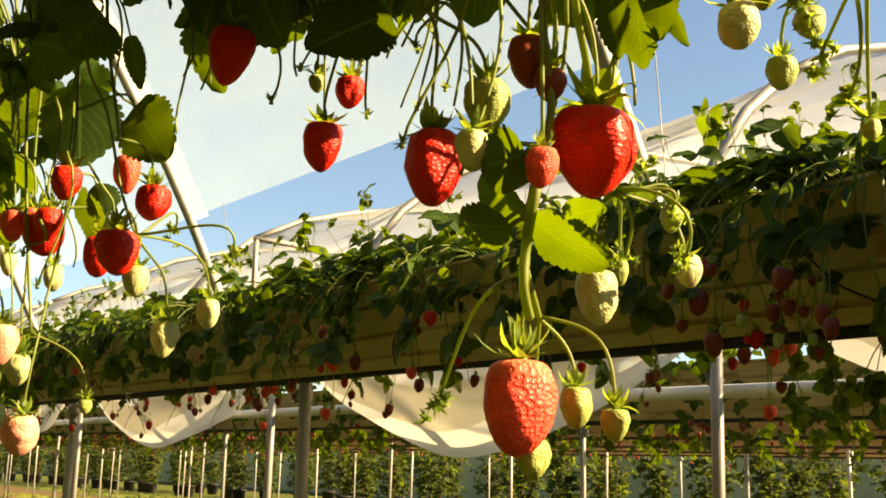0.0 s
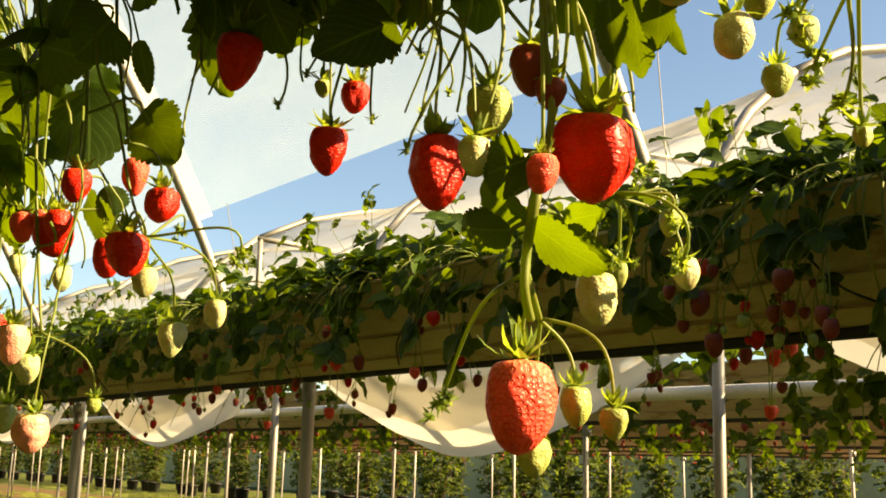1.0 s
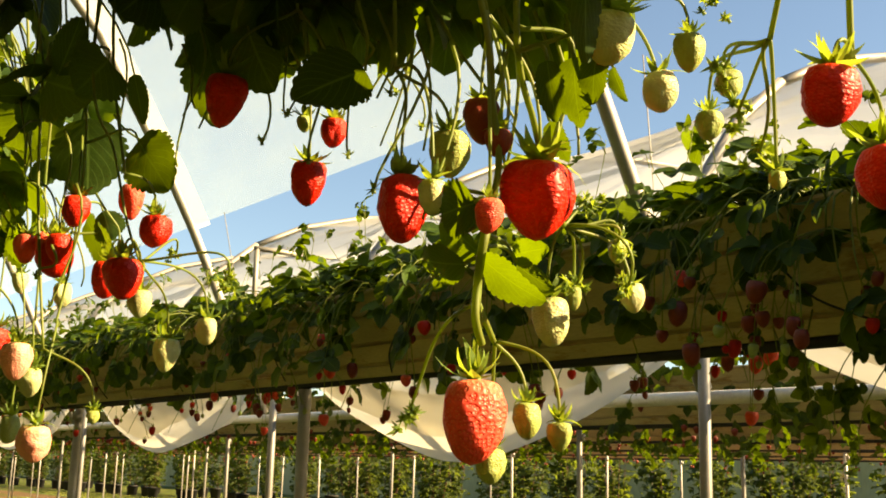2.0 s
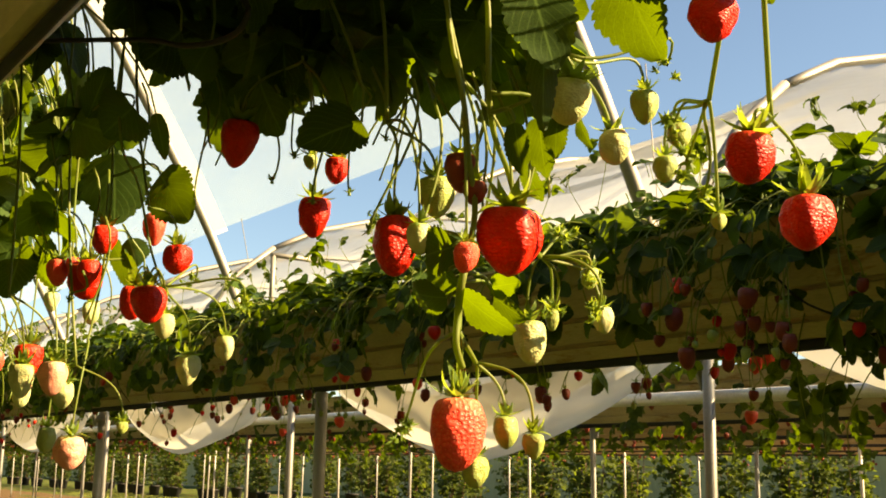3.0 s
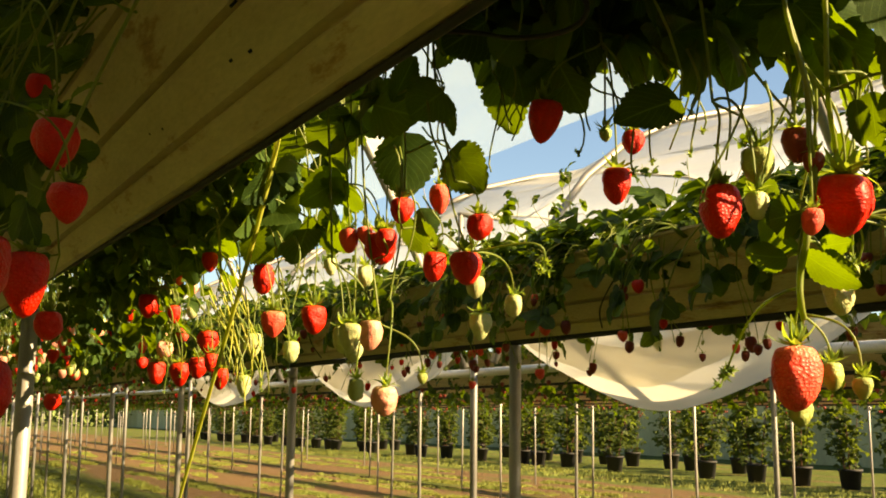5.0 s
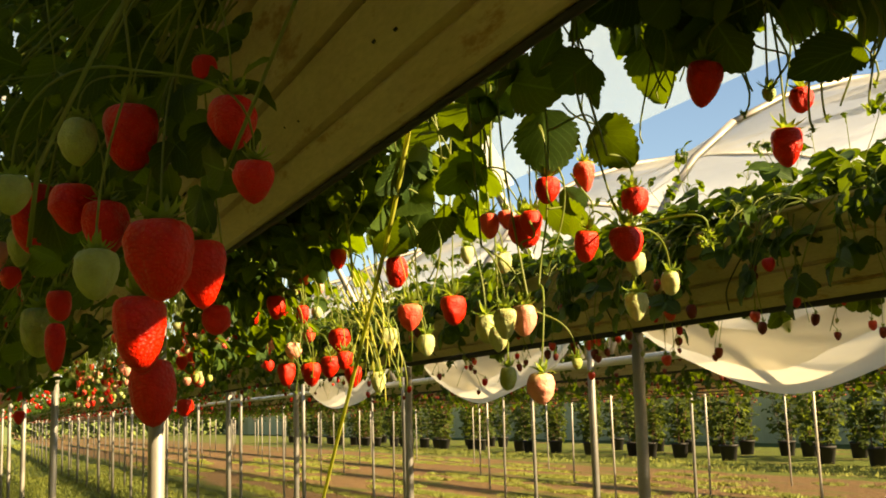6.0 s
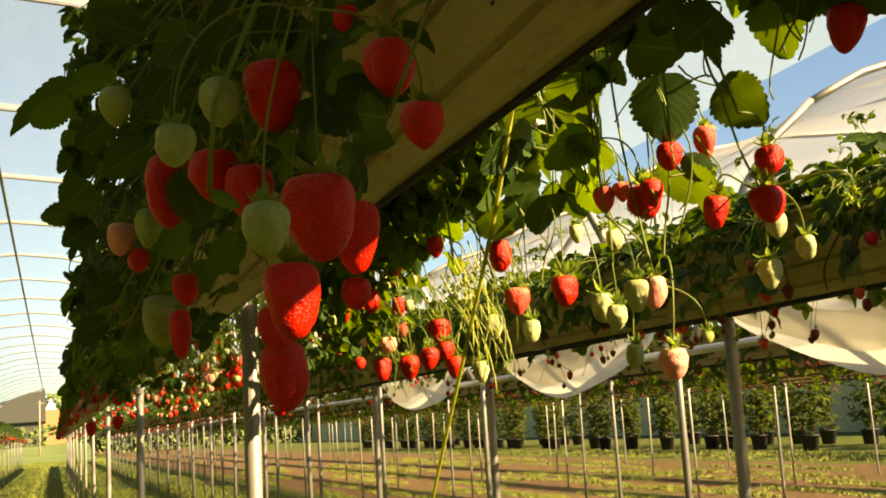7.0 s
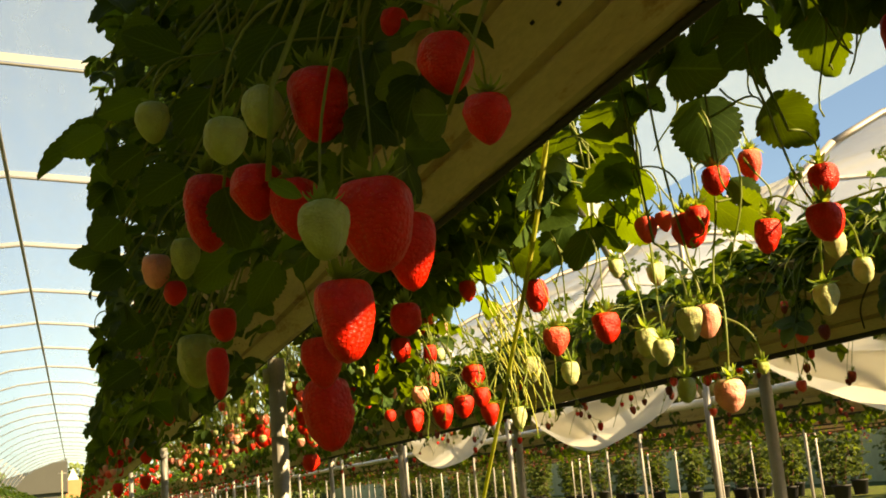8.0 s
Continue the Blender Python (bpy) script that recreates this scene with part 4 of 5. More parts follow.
def hang_pending():
    """Gathers neighbouring fruit on shared trusses that come over the gutter's rim."""
    left = sorted(PENDING, key=lambda q: (q[0], q[1].x))
    while left:
        side, top, up, p = left.pop(0)
        mates = [(top, up, p)]
        for q in list(left):
            if q[0] == side and abs(q[1].x - top.x) < 0.09 and abs(q[1].z - top.z) < 0.1 and len(mates) < 4:
                mates.append(q[1:])
                left.remove(q)
        mid = sum((m[0] for m in mates), Vector()) / len(mates)
        high = max(m[0].z for m in mates)
        knot = Vector((mid.x + counter.uniform(-0.03, 0.03), mid.y - side * counter.uniform(0.0, 0.03), min(high + counter.uniform(0.03, 0.06), 1.5)))
        root = Vector((knot.x + counter.uniform(-0.06, 0.06), ROW_A[0] + side * 0.09, 1.555))
        rim = Vector((knot.x + counter.uniform(-0.04, 0.04), knot.y - side * counter.uniform(0.0, 0.04), 1.6))
        low = rim + (knot - rim) * 0.6 + Vector((counter.uniform(-0.02, 0.02), side * counter.uniform(-0.005, 0.02), 0))
        name = "knot " + str(len(NODES))
        truss(name, [root, rim, low, knot], *((0.0017, 0.0013) if side > 0 else (0.0009, 0.0007)), side)
        for one, upward, owner in mates:
            pedicel(NODES[name][0], knot, one, upward, 0.0012 if side > 0 else 0.0007)


def spent(x, y, z, seed):
    """A bare, hooked fruit stalk."""
    r = random.Random(seed)
    p = plant_at(x, 1)
    a = Vector((x, y, z))
    e = a + Vector((r.uniform(-0.05, 0.05), r.uniform(-0.02, 0.04), -r.uniform(0.03, 0.11)))
    stalk(p, bezier(a, a + Vector((0, 0.02, -0.03)), e + Vector((r.uniform(-0.03, 0.03), 0, 0.02)), e, 9), 0.0012, 0.0009)
    if r.random() < 0.35:
        c = calyx_data(0.007, seed, r.uniform(-1, 1), 7)
        part("calyx", mesh_of("calyx", c[0], c[1], CALYX, smooth=False), p, local(p, Matrix.Translation(e)))


def leaf(x, y, z, size, along, normal, wide=0.8, single=True, root=None, side=1):
    """A leaf whose stalk ends at (x, y, z); along: where it points; normal: its upper side."""
    p = plant_at(x, side)
    pool = BLADE_MESH if single else LEAF_MESH
    me = pool[counter.randrange(len(pool))]
    part("leaf", me, p, local(p, frame_of((x, y, z), along, normal)) @ Matrix.Diagonal((size * wide * 1.17, size, size, 1)))
    e = Vector((x, y, z))
    close = [q for q in STEMS if q.z > z and (q - e).length < 0.1] if z < 1.44 else []
    if root is None and close:
        root = min(close, key=lambda q: (q - e).length)
    if root is None:
        root = (x + counter.uniform(-0.06, 0.06), ROW_A[0] + side * counter.uniform(0.05, 0.1), 1.57)
    a = Vector(root)
    rise = (e - a) * 0.3 if close else Vector((0, side * counter.uniform(0.03, 0.07), counter.uniform(0.03, 0.07)))
    near = min(0.03, 0.3 * (e - a).length)
    stalk(p, bezier(a, a + rise, e - Vector(along).normalized() * near + Vector((0, 0, near)), e, 9), 0.0014, 0.001)


truss("a", [(-0.071, 0.640, 1.560), (-0.081, 0.740, 1.605), (-0.058, 0.772, 1.50), (-0.104, 0.776, 1.41), (-0.091, 0.780, 1.328), (-0.100, 0.790, 1.302), (-0.106, 0.800, 1.269), (-0.125, 0.805, 1.231), (-0.128, 0.805, 1.200)], 0.0015, 0.0021)
truss("astem", [(-0.113, 0.800, 1.246), (-0.110, 0.795, 1.232), (-0.113, 0.795, 1.222), (-0.122, 0.800, 1.209), (-0.123, 0.800, 1.191), (-0.130, 0.810, 1.179)], 0.0028, 0.0022)
truss("a2", [(-0.128, 0.805, 1.200), (-0.169, 0.850, 1.187)], 0.0022, 0.0018)
truss("b", [(-0.072, 0.640, 1.560), (-0.082, 0.750, 1.605), (-0.128, 0.775, 1.51), (-0.082, 0.785, 1.42), (-0.092, 0.800, 1.329), (-0.124, 0.840, 1.305), (-0.156, 0.880, 1.279), (-0.186, 0.920, 1.269)], 0.0015, 0.0021)
truss("c", [(0.103, 0.640, 1.560), (0.093, 0.760, 1.605), (0.083, 0.820, 1.396), (0.053, 0.850, 1.387), (0.020, 0.880, 1.373), (-0.009, 0.900, 1.336)], 0.0013, 0.0016)
truss("d", [(0.105, 0.640, 1.560), (0.095, 0.765, 1.605), (0.085, 0.830, 1.398), (0.064, 0.860, 1.372), (0.050, 0.880, 1.306)], 0.0013, 0.0016)
truss("e", [(0.005, 0.640, 1.560), (-0.005, 0.740, 1.605), (-0.035, 0.770, 1.52), (-0.015, 0.780, 1.414), (-0.042, 0.810, 1.386), (-0.068, 0.840, 1.368)], 0.0013, 0.0016)
truss("f", [(-0.503, 0.640, 1.560), (-0.513, 0.710, 1.605), (-0.523, 0.720, 1.414), (-0.547, 0.750, 1.366), (-0.544, 0.765, 1.307), (-0.535, 0.775, 1.274)], 0.0014, 0.0012)
truss("g", [(-0.636, 0.640, 1.560), (-0.646, 0.730, 1.605), (-0.656, 0.760, 1.422), (-0.672, 0.765, 1.317), (-0.689, 0.765, 1.266), (-0.688, 0.760, 1.236)], 0.0014, 0.0012)
berry(-0.375, 0.838, 1.318, 0.027, 0.034, "red")
berry(-0.377, 0.859, 1.362, 0.021, 0.023, "red")
berry(-0.152, 0.823, 1.139, 0.0345, 0.046, "pink", node_name="a")
berry(-0.212, 0.813, 1.266, 0.030, 0.042, "red", -8)
berry(-0.107, 0.827, 1.255, 0.039, 0.043, "red", 6)
berry(-0.627, 0.842, 1.208, 0.0235, 0.031, "pale", node_name="f")
berry(-0.487, 0.744, 1.249, 0.029, 0.032, "red", node_name="f")
berry(-0.533, 0.785, 1.299, 0.026, 0.027, "red")
berry(-0.413, 0.784, 1.380, 0.031, 0.041, "red", 8)
berry(-0.655, 0.740, 1.126, 0.028, 0.032, "blush", 10, node_name="g")
berry(-0.600, 0.867, 1.230, 0.019, 0.025, "pale", node_name="f")
berry(-0.203, 0.925, 1.208, 0.0245, 0.032, "pale", -8, node_name="b")
berry(0.025, 0.866, 1.367, 0.0275, 0.028, "red")
berry(0.054, 0.856, 1.278, 0.0255, 0.0275, "red", 8, node_name="d")
berry(0.041, 0.920, 1.255, 0.0275, 0.0315, "red", node_name="d")
berry(-0.964, 0.779, 1.236, 0.033, 0.039, "red")
berry(-1.076, 0.761, 1.237, 0.034, 0.038, "pink")
berry(-1.355, 0.747, 1.358, 0.026, 0.034, "red")
berry(-1.125, 0.761, 1.307, 0.030, 0.046, "red")
berry(-0.152, 0.791, 1.259, 0.0161, 0.0202, "pale")
berry(-0.098, 0.788, 1.239, 0.0157, 0.0181, "pink")
berry(-0.122, 0.800, 1.297, 0.0205, 0.0250, "dull")
berry(-0.107, 0.800, 1.282, 0.0143, 0.0154, "dull", 10)
berry(-0.190, 0.830, 1.299, 0.0252, 0.0288, "green")
berry(-0.047, 0.859, 1.307, 0.0189, 0.0214, "pale", -12, node_name="e")
berry(-0.055, 0.924, 1.329, 0.0160, 0.0155, "green", -15, node_name="c")
berry(-0.089, 0.947, 1.318, 0.0163, 0.0178, "green", node_name="c")
berry(-0.026, 0.925, 1.268, 0.0091, 0.0104, "green", node_name="c")
berry(-0.174, 0.970, 1.226, 0.0151, 0.0203, "pale", -10, node_name="b")
berry(-0.222, 0.963, 1.230, 0.0104, 0.0166, "green", node_name="b")
berry(-0.177, 0.960, 1.256, 0.0138, 0.0164, "green", node_name="b")
berry(-0.164, 0.871, 1.142, 0.0166, 0.0217, "green", node_name="a2")
berry(-0.140, 0.875, 1.133, 0.0144, 0.0166, "green", node_name="a2")
berry(-0.195, 0.870, 1.116, 0.0172, 0.0219, "green", node_name="a2")
berry(-0.684, 0.800, 1.152, 0.0114, 0.0128, "green")
berry(-0.938, 0.841, 1.297, 0.0217, 0.0289, "pale")
berry(-0.511, 0.769, 1.235, 0.0186, 0.0226, "pale", node_name="f")
berry(-0.681, 0.818, 1.356, 0.0235, 0.0350, "pink")
berry(-0.610, 0.775, 1.267, 0.0242, 0.0332, "red", 12, node_name="f")
berry(-0.657, 0.759, 1.333, 0.0263, 0.0291, "red")
berry(-0.700, 0.760, 1.305, 0.0242, 0.0290, "red")
berry(-0.798, 0.757, 1.319, 0.0230, 0.0304, "pink")
berry(-0.633, 0.713, 1.193, 0.0259, 0.0320, "blush")
berry(-0.602, 0.677, 1.187, 0.0215, 0.030, "pale")
berry(-1.214, 0.841, 1.208, 0.0250, 0.0340, "pale")
berry(-0.056, 0.830, 1.332, 0.0269, 0.0277, "pale", 10, node_name="e")
berry(-0.073, 0.912, 1.350, 0.0174, 0.0230, "green", node_name="e")
berry(0.067, 0.890, 1.400, 0.0222, 0.0155, "red")
berry(-0.408, 0.850, 1.375, 0.0114, 0.0135, "green")
berry(-0.888, 0.790, 1.206, 0.0269, 0.0363, "pale")
berry(-0.855, 0.790, 1.191, 0.0249, 0.0315, "pale", 10)
berry(-1.186, 0.770, 1.214, 0.0260, 0.0373, "pale")
berry(-0.725, 0.764, 1.300, 0.0359, 0.0371, "red")
berry(-0.782, 0.770, 1.324, 0.0189, 0.0226, "pink")
berry(-1.777, 0.771, 1.190, 0.0327, 0.0458, "red")
berry(-1.600, 0.770, 1.182, 0.0362, 0.0442, "red")
berry(-1.429, 0.770, 1.231, 0.0334, 0.0408, "red")
berry(-1.399, 0.770, 1.196, 0.0273, 0.0310, "red")
berry(-1.447, 0.800, 1.171, 0.0300, 0.0375, "red")
berry(-1.517, 0.780, 1.191, 0.0329, 0.0387, "red")
berry(-1.753, 0.779, 1.235, 0.0325, 0.0325, "blush")
berry(-1.368, 0.816, 1.158, 0.0252, 0.0360, "pale")
berry(-0.729, 0.740, 1.139, 0.0187, 0.0257, "green")
berry(-0.962, 0.800, 1.309, 0.0185, 0.0240, "pale")
berry(-1.659, 0.720, 1.309, 0.0352, 0.0455, "red")
berry(-1.583, 0.750, 1.289, 0.0240, 0.0341, "red")
berry(-3.767, 0.800, 1.285, 0.0613, 0.0695, "red")
berry(-0.217, 0.293, 1.184, 0.0346, 0.0421, "red", side=-1)
berry(-0.160, 0.256, 1.168, 0.0203, 0.0229, "green", -8, side=-1)
berry(-0.277, 0.326, 1.185, 0.0273, 0.0398, "red", side=-1)
berry(-0.284, 0.292, 1.152, 0.0296, 0.0418, "red", side=-1)
berry(-0.540, 0.337, 1.125, 0.0365, 0.0530, "red", -8, side=-1)
berry(-0.461, 0.318, 1.153, 0.0257, 0.0337, "red", side=-1)
berry(-0.199, 0.326, 1.254, 0.0255, 0.0286, "red", side=-1)
berry(-0.163, 0.329, 1.216, 0.0197, 0.0216, "red", 8, side=-1)
berry(-0.269, 0.325, 1.304, 0.0147, 0.0176, "red", side=-1)
berry(-0.284, 0.286, 1.264, 0.0324, 0.0382, "red", side=-1)
berry(-0.155, 0.219, 1.202, 0.0165, 0.0178, "green", side=-1)
berry(-0.330, 0.206, 1.269, 0.0179, 0.0227, "green", side=-1)
berry(-0.280, 0.256, 1.258, 0.0198, 0.0282, "green", -12, side=-1)
berry(-0.371, 0.238, 1.230, 0.0294, 0.0447, "red", side=-1)
berry(-0.321, 0.258, 1.228, 0.0275, 0.0299, "red", side=-1)
berry(-0.303, 0.274, 1.214, 0.0262, 0.0326, "red", side=-1)
berry(-0.639, 0.256, 1.180, 0.0328, 0.0425, "green", side=-1)
berry(-0.600, 0.267, 1.165, 0.0170, 0.0408, "red", -14, side=-1)
berry(-1.083, 0.283, 1.178, 0.0210, 0.0249, "green", side=-1)
berry(-0.408, 0.360, 1.171, 0.0189, 0.0210, "red", side=-1)
berry(-0.550, 0.266, 1.194, 0.0194, 0.0243, "red", side=-1)
berry(-0.500, 0.229, 1.209, 0.0151, 0.0166, "red", side=-1)
berry(-0.500, 0.217, 1.224, 0.0188, 0.0233, "blush", side=-1)
berry(-0.480, 0.235, 1.228, 0.0192, 0.0274, "green", side=-1)
berry(-1.700, 0.269, 1.186, 0.0227, 0.0265, "red", side=-1)
berry(-1.800, 0.281, 1.162, 0.0238, 0.0278, "red", side=-1)
berry(-2.200, 0.246, 1.115, 0.0234, 0.0304, "red", side=-1)
berry(-2.000, 0.291, 1.121, 0.0217, 0.0282, "red", side=-1)
berry(-1.700, 0.207, 1.226, 0.0188, 0.0244, "red", side=-1)
berry(-1.300, 0.285, 1.192, 0.0213, 0.0304, "red", side=-1)
berry(-2.200, 0.640, 1.236, 0.0274, 0.0324, "red", side=-1)
berry(-2.000, 0.613, 1.133, 0.0341, 0.0364, "red", side=-1)
leaf(-0.563, 0.840, 1.487, 0.0750, (-0.23, 0.06, -0.97), (0.23, -0.84, -0.49), 0.96)
leaf(-0.508, 0.820, 1.481, 0.0780, (0.69, -0.02, -0.72), (0.15, -0.84, -0.51), 0.96)
leaf(-0.411, 0.800, 1.438, 0.0588, (0.53, 0.02, -0.85), (0.53, -0.58, -0.37), 0.9)
leaf(-0.676, 0.767, 1.428, 0.0722, (-0.18, 0.21, -0.98), (-1.05, 0.66, 0.21), 1)
leaf(-0.614, 0.795, 1.398, 0.0780, (0.73, 0.06, -0.68), (0.59, -0.25, -0.35), 0.8)
leaf(-0.625, 0.790, 1.463, 0.0512, (0.29, 0.14, -0.96), (1.11, -0.45, -0.05), 0.4)
leaf(-0.752, 0.800, 1.350, 0.0780, (0.71, 0.02, -0.70), (0.43, -0.75, -0.50), 0.54)
leaf(-0.799, 0.750, 1.397, 0.0780, (-0.98, -0.24, -0.19), (-1.08, 0.21, 0.15), 0.75)
leaf(-0.862, 0.757, 1.366, 0.0780, (0.67, -0.10, -0.75), (0.27, -0.84, -0.47), 0.6)
leaf(-0.917, 0.770, 1.483, 0.0780, (0.90, 0.10, -0.43), (0.86, -0.29, -0.35), 0.8)
leaf(-0.933, 0.770, 1.458, 0.0780, (0.95, 0.24, 0.30), (1.14, -0.50, -0.21), 0.9)
leaf(-0.902, 0.780, 1.519, 0.0780, (0.86, 0.02, -0.50), (-0.94, 0.47, 0.20), 0.8)
leaf(-1.006, 0.760, 1.386, 0.0695, (-0.39, -0.23, -0.92), (0.98, -0.11, -0.23), 0.8)
leaf(-1.125, 0.770, 1.358, 0.0780, (0.89, -0.13, -0.46), (-1.01, 0.29, 0.27), 0.8)
leaf(-1.014, 0.740, 1.445, 0.0780, (-0.90, 0.14, -0.43), (0.96, -0.19, -0.17), 0.8)
leaf(-1.394, 0.780, 1.347, 0.0780, (0.94, -0.10, -0.34), (0.42, -0.76, -0.50), 0.6)
leaf(-1.301, 0.760, 1.405, 0.0780, (-0.91, -0.08, -0.41), (0.82, -0.43, -0.20), 0.9)
leaf(-0.664, 0.790, 1.313, 0.0739, (0.87, -0.21, -0.50), (0.27, -0.87, -0.42), 0.72)
leaf(-0.677, 0.790, 1.343, 0.0532, (0.66, 0.05, -0.75), (-1.12, 0.65, 0.23), 0.6)
leaf(-0.774, 0.750, 1.534, 0.0780, (0.73, -0.12, -0.68), (-1.05, 0.72, 0.48), 0.9)
leaf(-0.677, 0.740, 1.476, 0.0780, (-1.00, 0.15, 0.07), (-0.64, 0.22, 0.50), 0.9)
leaf(-0.928, 0.730, 1.477, 0.0780, (-0.97, 0.22, -0.24), (-1.13, 0.33, 0.22), 0.7)
leaf(-1.090, 0.720, 1.461, 0.0780, (-0.85, 0.17, -0.52), (-1.13, 0.59, 0.37), 0.8)
leaf(-1.257, 0.700, 1.423, 0.0780, (-0.95, -0.17, -0.31), (-0.66, 0.41, 0.21), 0.8)
leaf(-0.133, 0.800, 1.221, 0.0443, (-0.99, -0.11, 0.11), (0.27, -0.84, -0.47), 0.6)
leaf(-0.118, 0.800, 1.222, 0.0448, (0.78, 0.06, -0.62), (0.15, -0.89, -0.43), 0.504)
leaf(-0.138, 0.840, 1.227, 0.0338, (0.83, 0.00, -0.56), (0.16, -0.88, -0.44), 0.66)
leaf(-0.167, 0.810, 1.256, 0.0453, (0.71, -0.07, -0.71), (0.21, -0.85, -0.49), 0.6)
leaf(-0.100, 0.780, 1.245, 0.0310, (-1.00, -0.08, -0.03), (0.79, -0.91, -0.15), 1)
leaf(-0.140, 0.840, 1.233, 0.0301, (1.00, -0.12, -0.07), (0.17, -0.89, -0.43), 0.6)
leaf(-0.081, 0.830, 1.330, 0.0372, (-0.11, 0.07, -0.99), (0.11, -0.82, -0.56), 0.72)
leaf(-0.069, 0.800, 1.317, 0.0311, (-0.06, 0.23, -1.00), (0.67, -0.85, -0.15), 0.5)
leaf(-0.167, 0.890, 1.328, 0.0277, (0.22, 0.22, -0.98), (0.09, -0.85, -0.51), 0.78)
leaf(-0.122, 0.900, 1.353, 0.0222, (0.14, 0.22, -0.99), (0.03, -0.83, -0.56), 0.54)
leaf(-0.241, 0.800, 1.360, 0.0631, (-1.00, -0.15, 0.05), (-0.71, 0.29, 0.58), 0.75)
leaf(-0.021, 0.840, 1.413, 0.0635, (0.13, 0.20, -0.99), (0.03, -0.85, -0.52), 0.96)
leaf(-0.025, 0.850, 1.421, 0.0780, (0.87, -0.06, -0.50), (-0.00, -0.85, -0.52), 0.48)
leaf(0.059, 0.870, 1.404, 0.0370, (0.00, -0.11, -1.00), (0.09, -0.86, -0.51), 0.6)
leaf(-0.064, 0.830, 1.327, 0.0263, (-0.15, -0.10, -0.99), (0.21, -0.85, -0.48), 0.744)
leaf(-0.028, 0.790, 1.374, 0.0780, (-0.07, -0.04, -1.00), (-0.73, 0.42, 0.36), 0.26)
leaf(-0.034, 0.780, 1.391, 0.0650, (0.38, -0.01, -0.92), (0.99, -0.55, -0.31), 0.7)
leaf(-0.314, 0.750, 1.440, 0.0780, (-1.00, 0.20, 0.08), (0.78, -0.51, -0.07), 0.9)
leaf(-0.443, 0.740, 1.479, 0.0780, (-1.00, 0.02, -0.03), (-0.80, 0.59, 0.38), 0.9)
leaf(-0.401, 0.750, 1.457, 0.0488, (-0.92, -0.03, -0.39), (0.86, -0.40, -0.13), 0.9)
leaf(-0.632, 0.720, 1.456, 0.0780, (-0.99, -0.06, 0.10), (0.97, -0.44, 0.02), 0.7)
leaf(-0.584, 0.710, 1.431, 0.0663, (0.83, -0.00, 0.56), (-1.19, 0.58, 0.31), 0.5)
leaf(-0.768, 0.740, 1.398, 0.0780, (-1.00, 0.21, -0.08), (0.92, -0.51, -0.05), 0.8)
leaf(-0.835, 0.700, 1.439, 0.0780, (0.94, -0.03, -0.35), (-1.22, 0.04, 0.28), 0.8)
leaf(-0.799, 0.740, 1.451, 0.0780, (0.91, -0.01, -0.42), (-1.08, 0.27, 0.15), 0.9)
leaf(-0.989, 0.720, 1.399, 0.0780, (0.92, -0.00, -0.40), (1.09, -0.37, -0.08), 0.9)
leaf(-1.093, 0.720, 1.365, 0.0780, (0.86, 0.25, -0.51), (0.67, -0.45, -0.13), 0.8)
leaf(-0.895, 0.740, 1.347, 0.0780, (-0.91, 0.10, -0.41), (-0.82, -0.02, 0.18), 0.8)
leaf(-0.652, 0.720, 1.447, 0.0780, (0.93, 0.09, -0.37), (0.63, -0.40, -0.25), 0.9)
leaf(-0.622, 0.700, 1.450, 0.0780, (-1.00, 0.21, 0.07), (0.62, -0.06, -0.27), 0.9)
leaf(-0.490, 0.720, 1.420, 0.0701, (-1.00, 0.04, -0.06), (-0.68, 0.48, 0.44), 0.9)
leaf(-0.780, 0.750, 1.385, 0.0780, (-0.99, 0.09, -0.16), (1.18, -0.26, -0.03), 0.9)
leaf(-0.792, 0.740, 1.463, 0.0721, (-0.87, -0.10, -0.49), (1.05, -0.27, -0.28), 0.9)
leaf(-0.500, 0.186, 1.323, 0.0360, (0.17, -0.81, -0.58), (-1.17, -0.00, 0.43), 0.6, side=-1)
leaf(-0.450, 0.213, 1.330, 0.0360, (-0.00, -0.92, -0.40), (-0.92, -0.00, 0.46), 0.6, side=-1)
leaf(-0.186, 0.320, 1.226, 0.0360, (-0.95, -0.23, 0.32), (0.76, -0.56, -0.40), 0.75, side=-1)
leaf(-0.500, 0.211, 1.309, 0.0360, (0.27, -0.76, -0.65), (-0.82, 0.33, 0.59), 0.7, side=-1)
leaf(-0.400, 0.229, 1.338, 0.0360, (0.12, -0.96, 0.27), (0.69, -0.29, -0.24), 0.7, side=-1)
leaf(-0.450, 0.219, 1.381, 0.0360, (0.19, -0.72, -0.70), (1.05, -0.27, -0.38), 0.7, side=-1)
leaf(-0.350, 0.254, 1.328, 0.0360, (0.25, -0.67, -0.74), (0.73, -0.31, -0.16), 0.8, side=-1)
leaf(-0.300, 0.271, 1.314, 0.0360, (-0.26, -0.59, -0.81), (0.64, -0.39, -0.33), 0.8, side=-1)
leaf(-0.300, 0.301, 1.321, 0.0360, (-0.26, -0.59, -0.81), (0.94, -0.44, -0.33), 0.8, side=-1)
leaf(-0.280, 0.309, 1.281, 0.0360, (0.07, 0.41, -0.91), (0.86, -0.37, -0.19), 0.6, side=-1)
leaf(-0.450, 0.233, 1.279, 0.0360, (-0.01, -0.85, -0.53), (-0.71, -0.14, 0.29), 0.8, side=-1)
leaf(-0.500, 0.268, 1.236, 0.0360, (0.04, -0.76, -0.65), (-0.73, 0.15, 0.35), 0.8, side=-1)
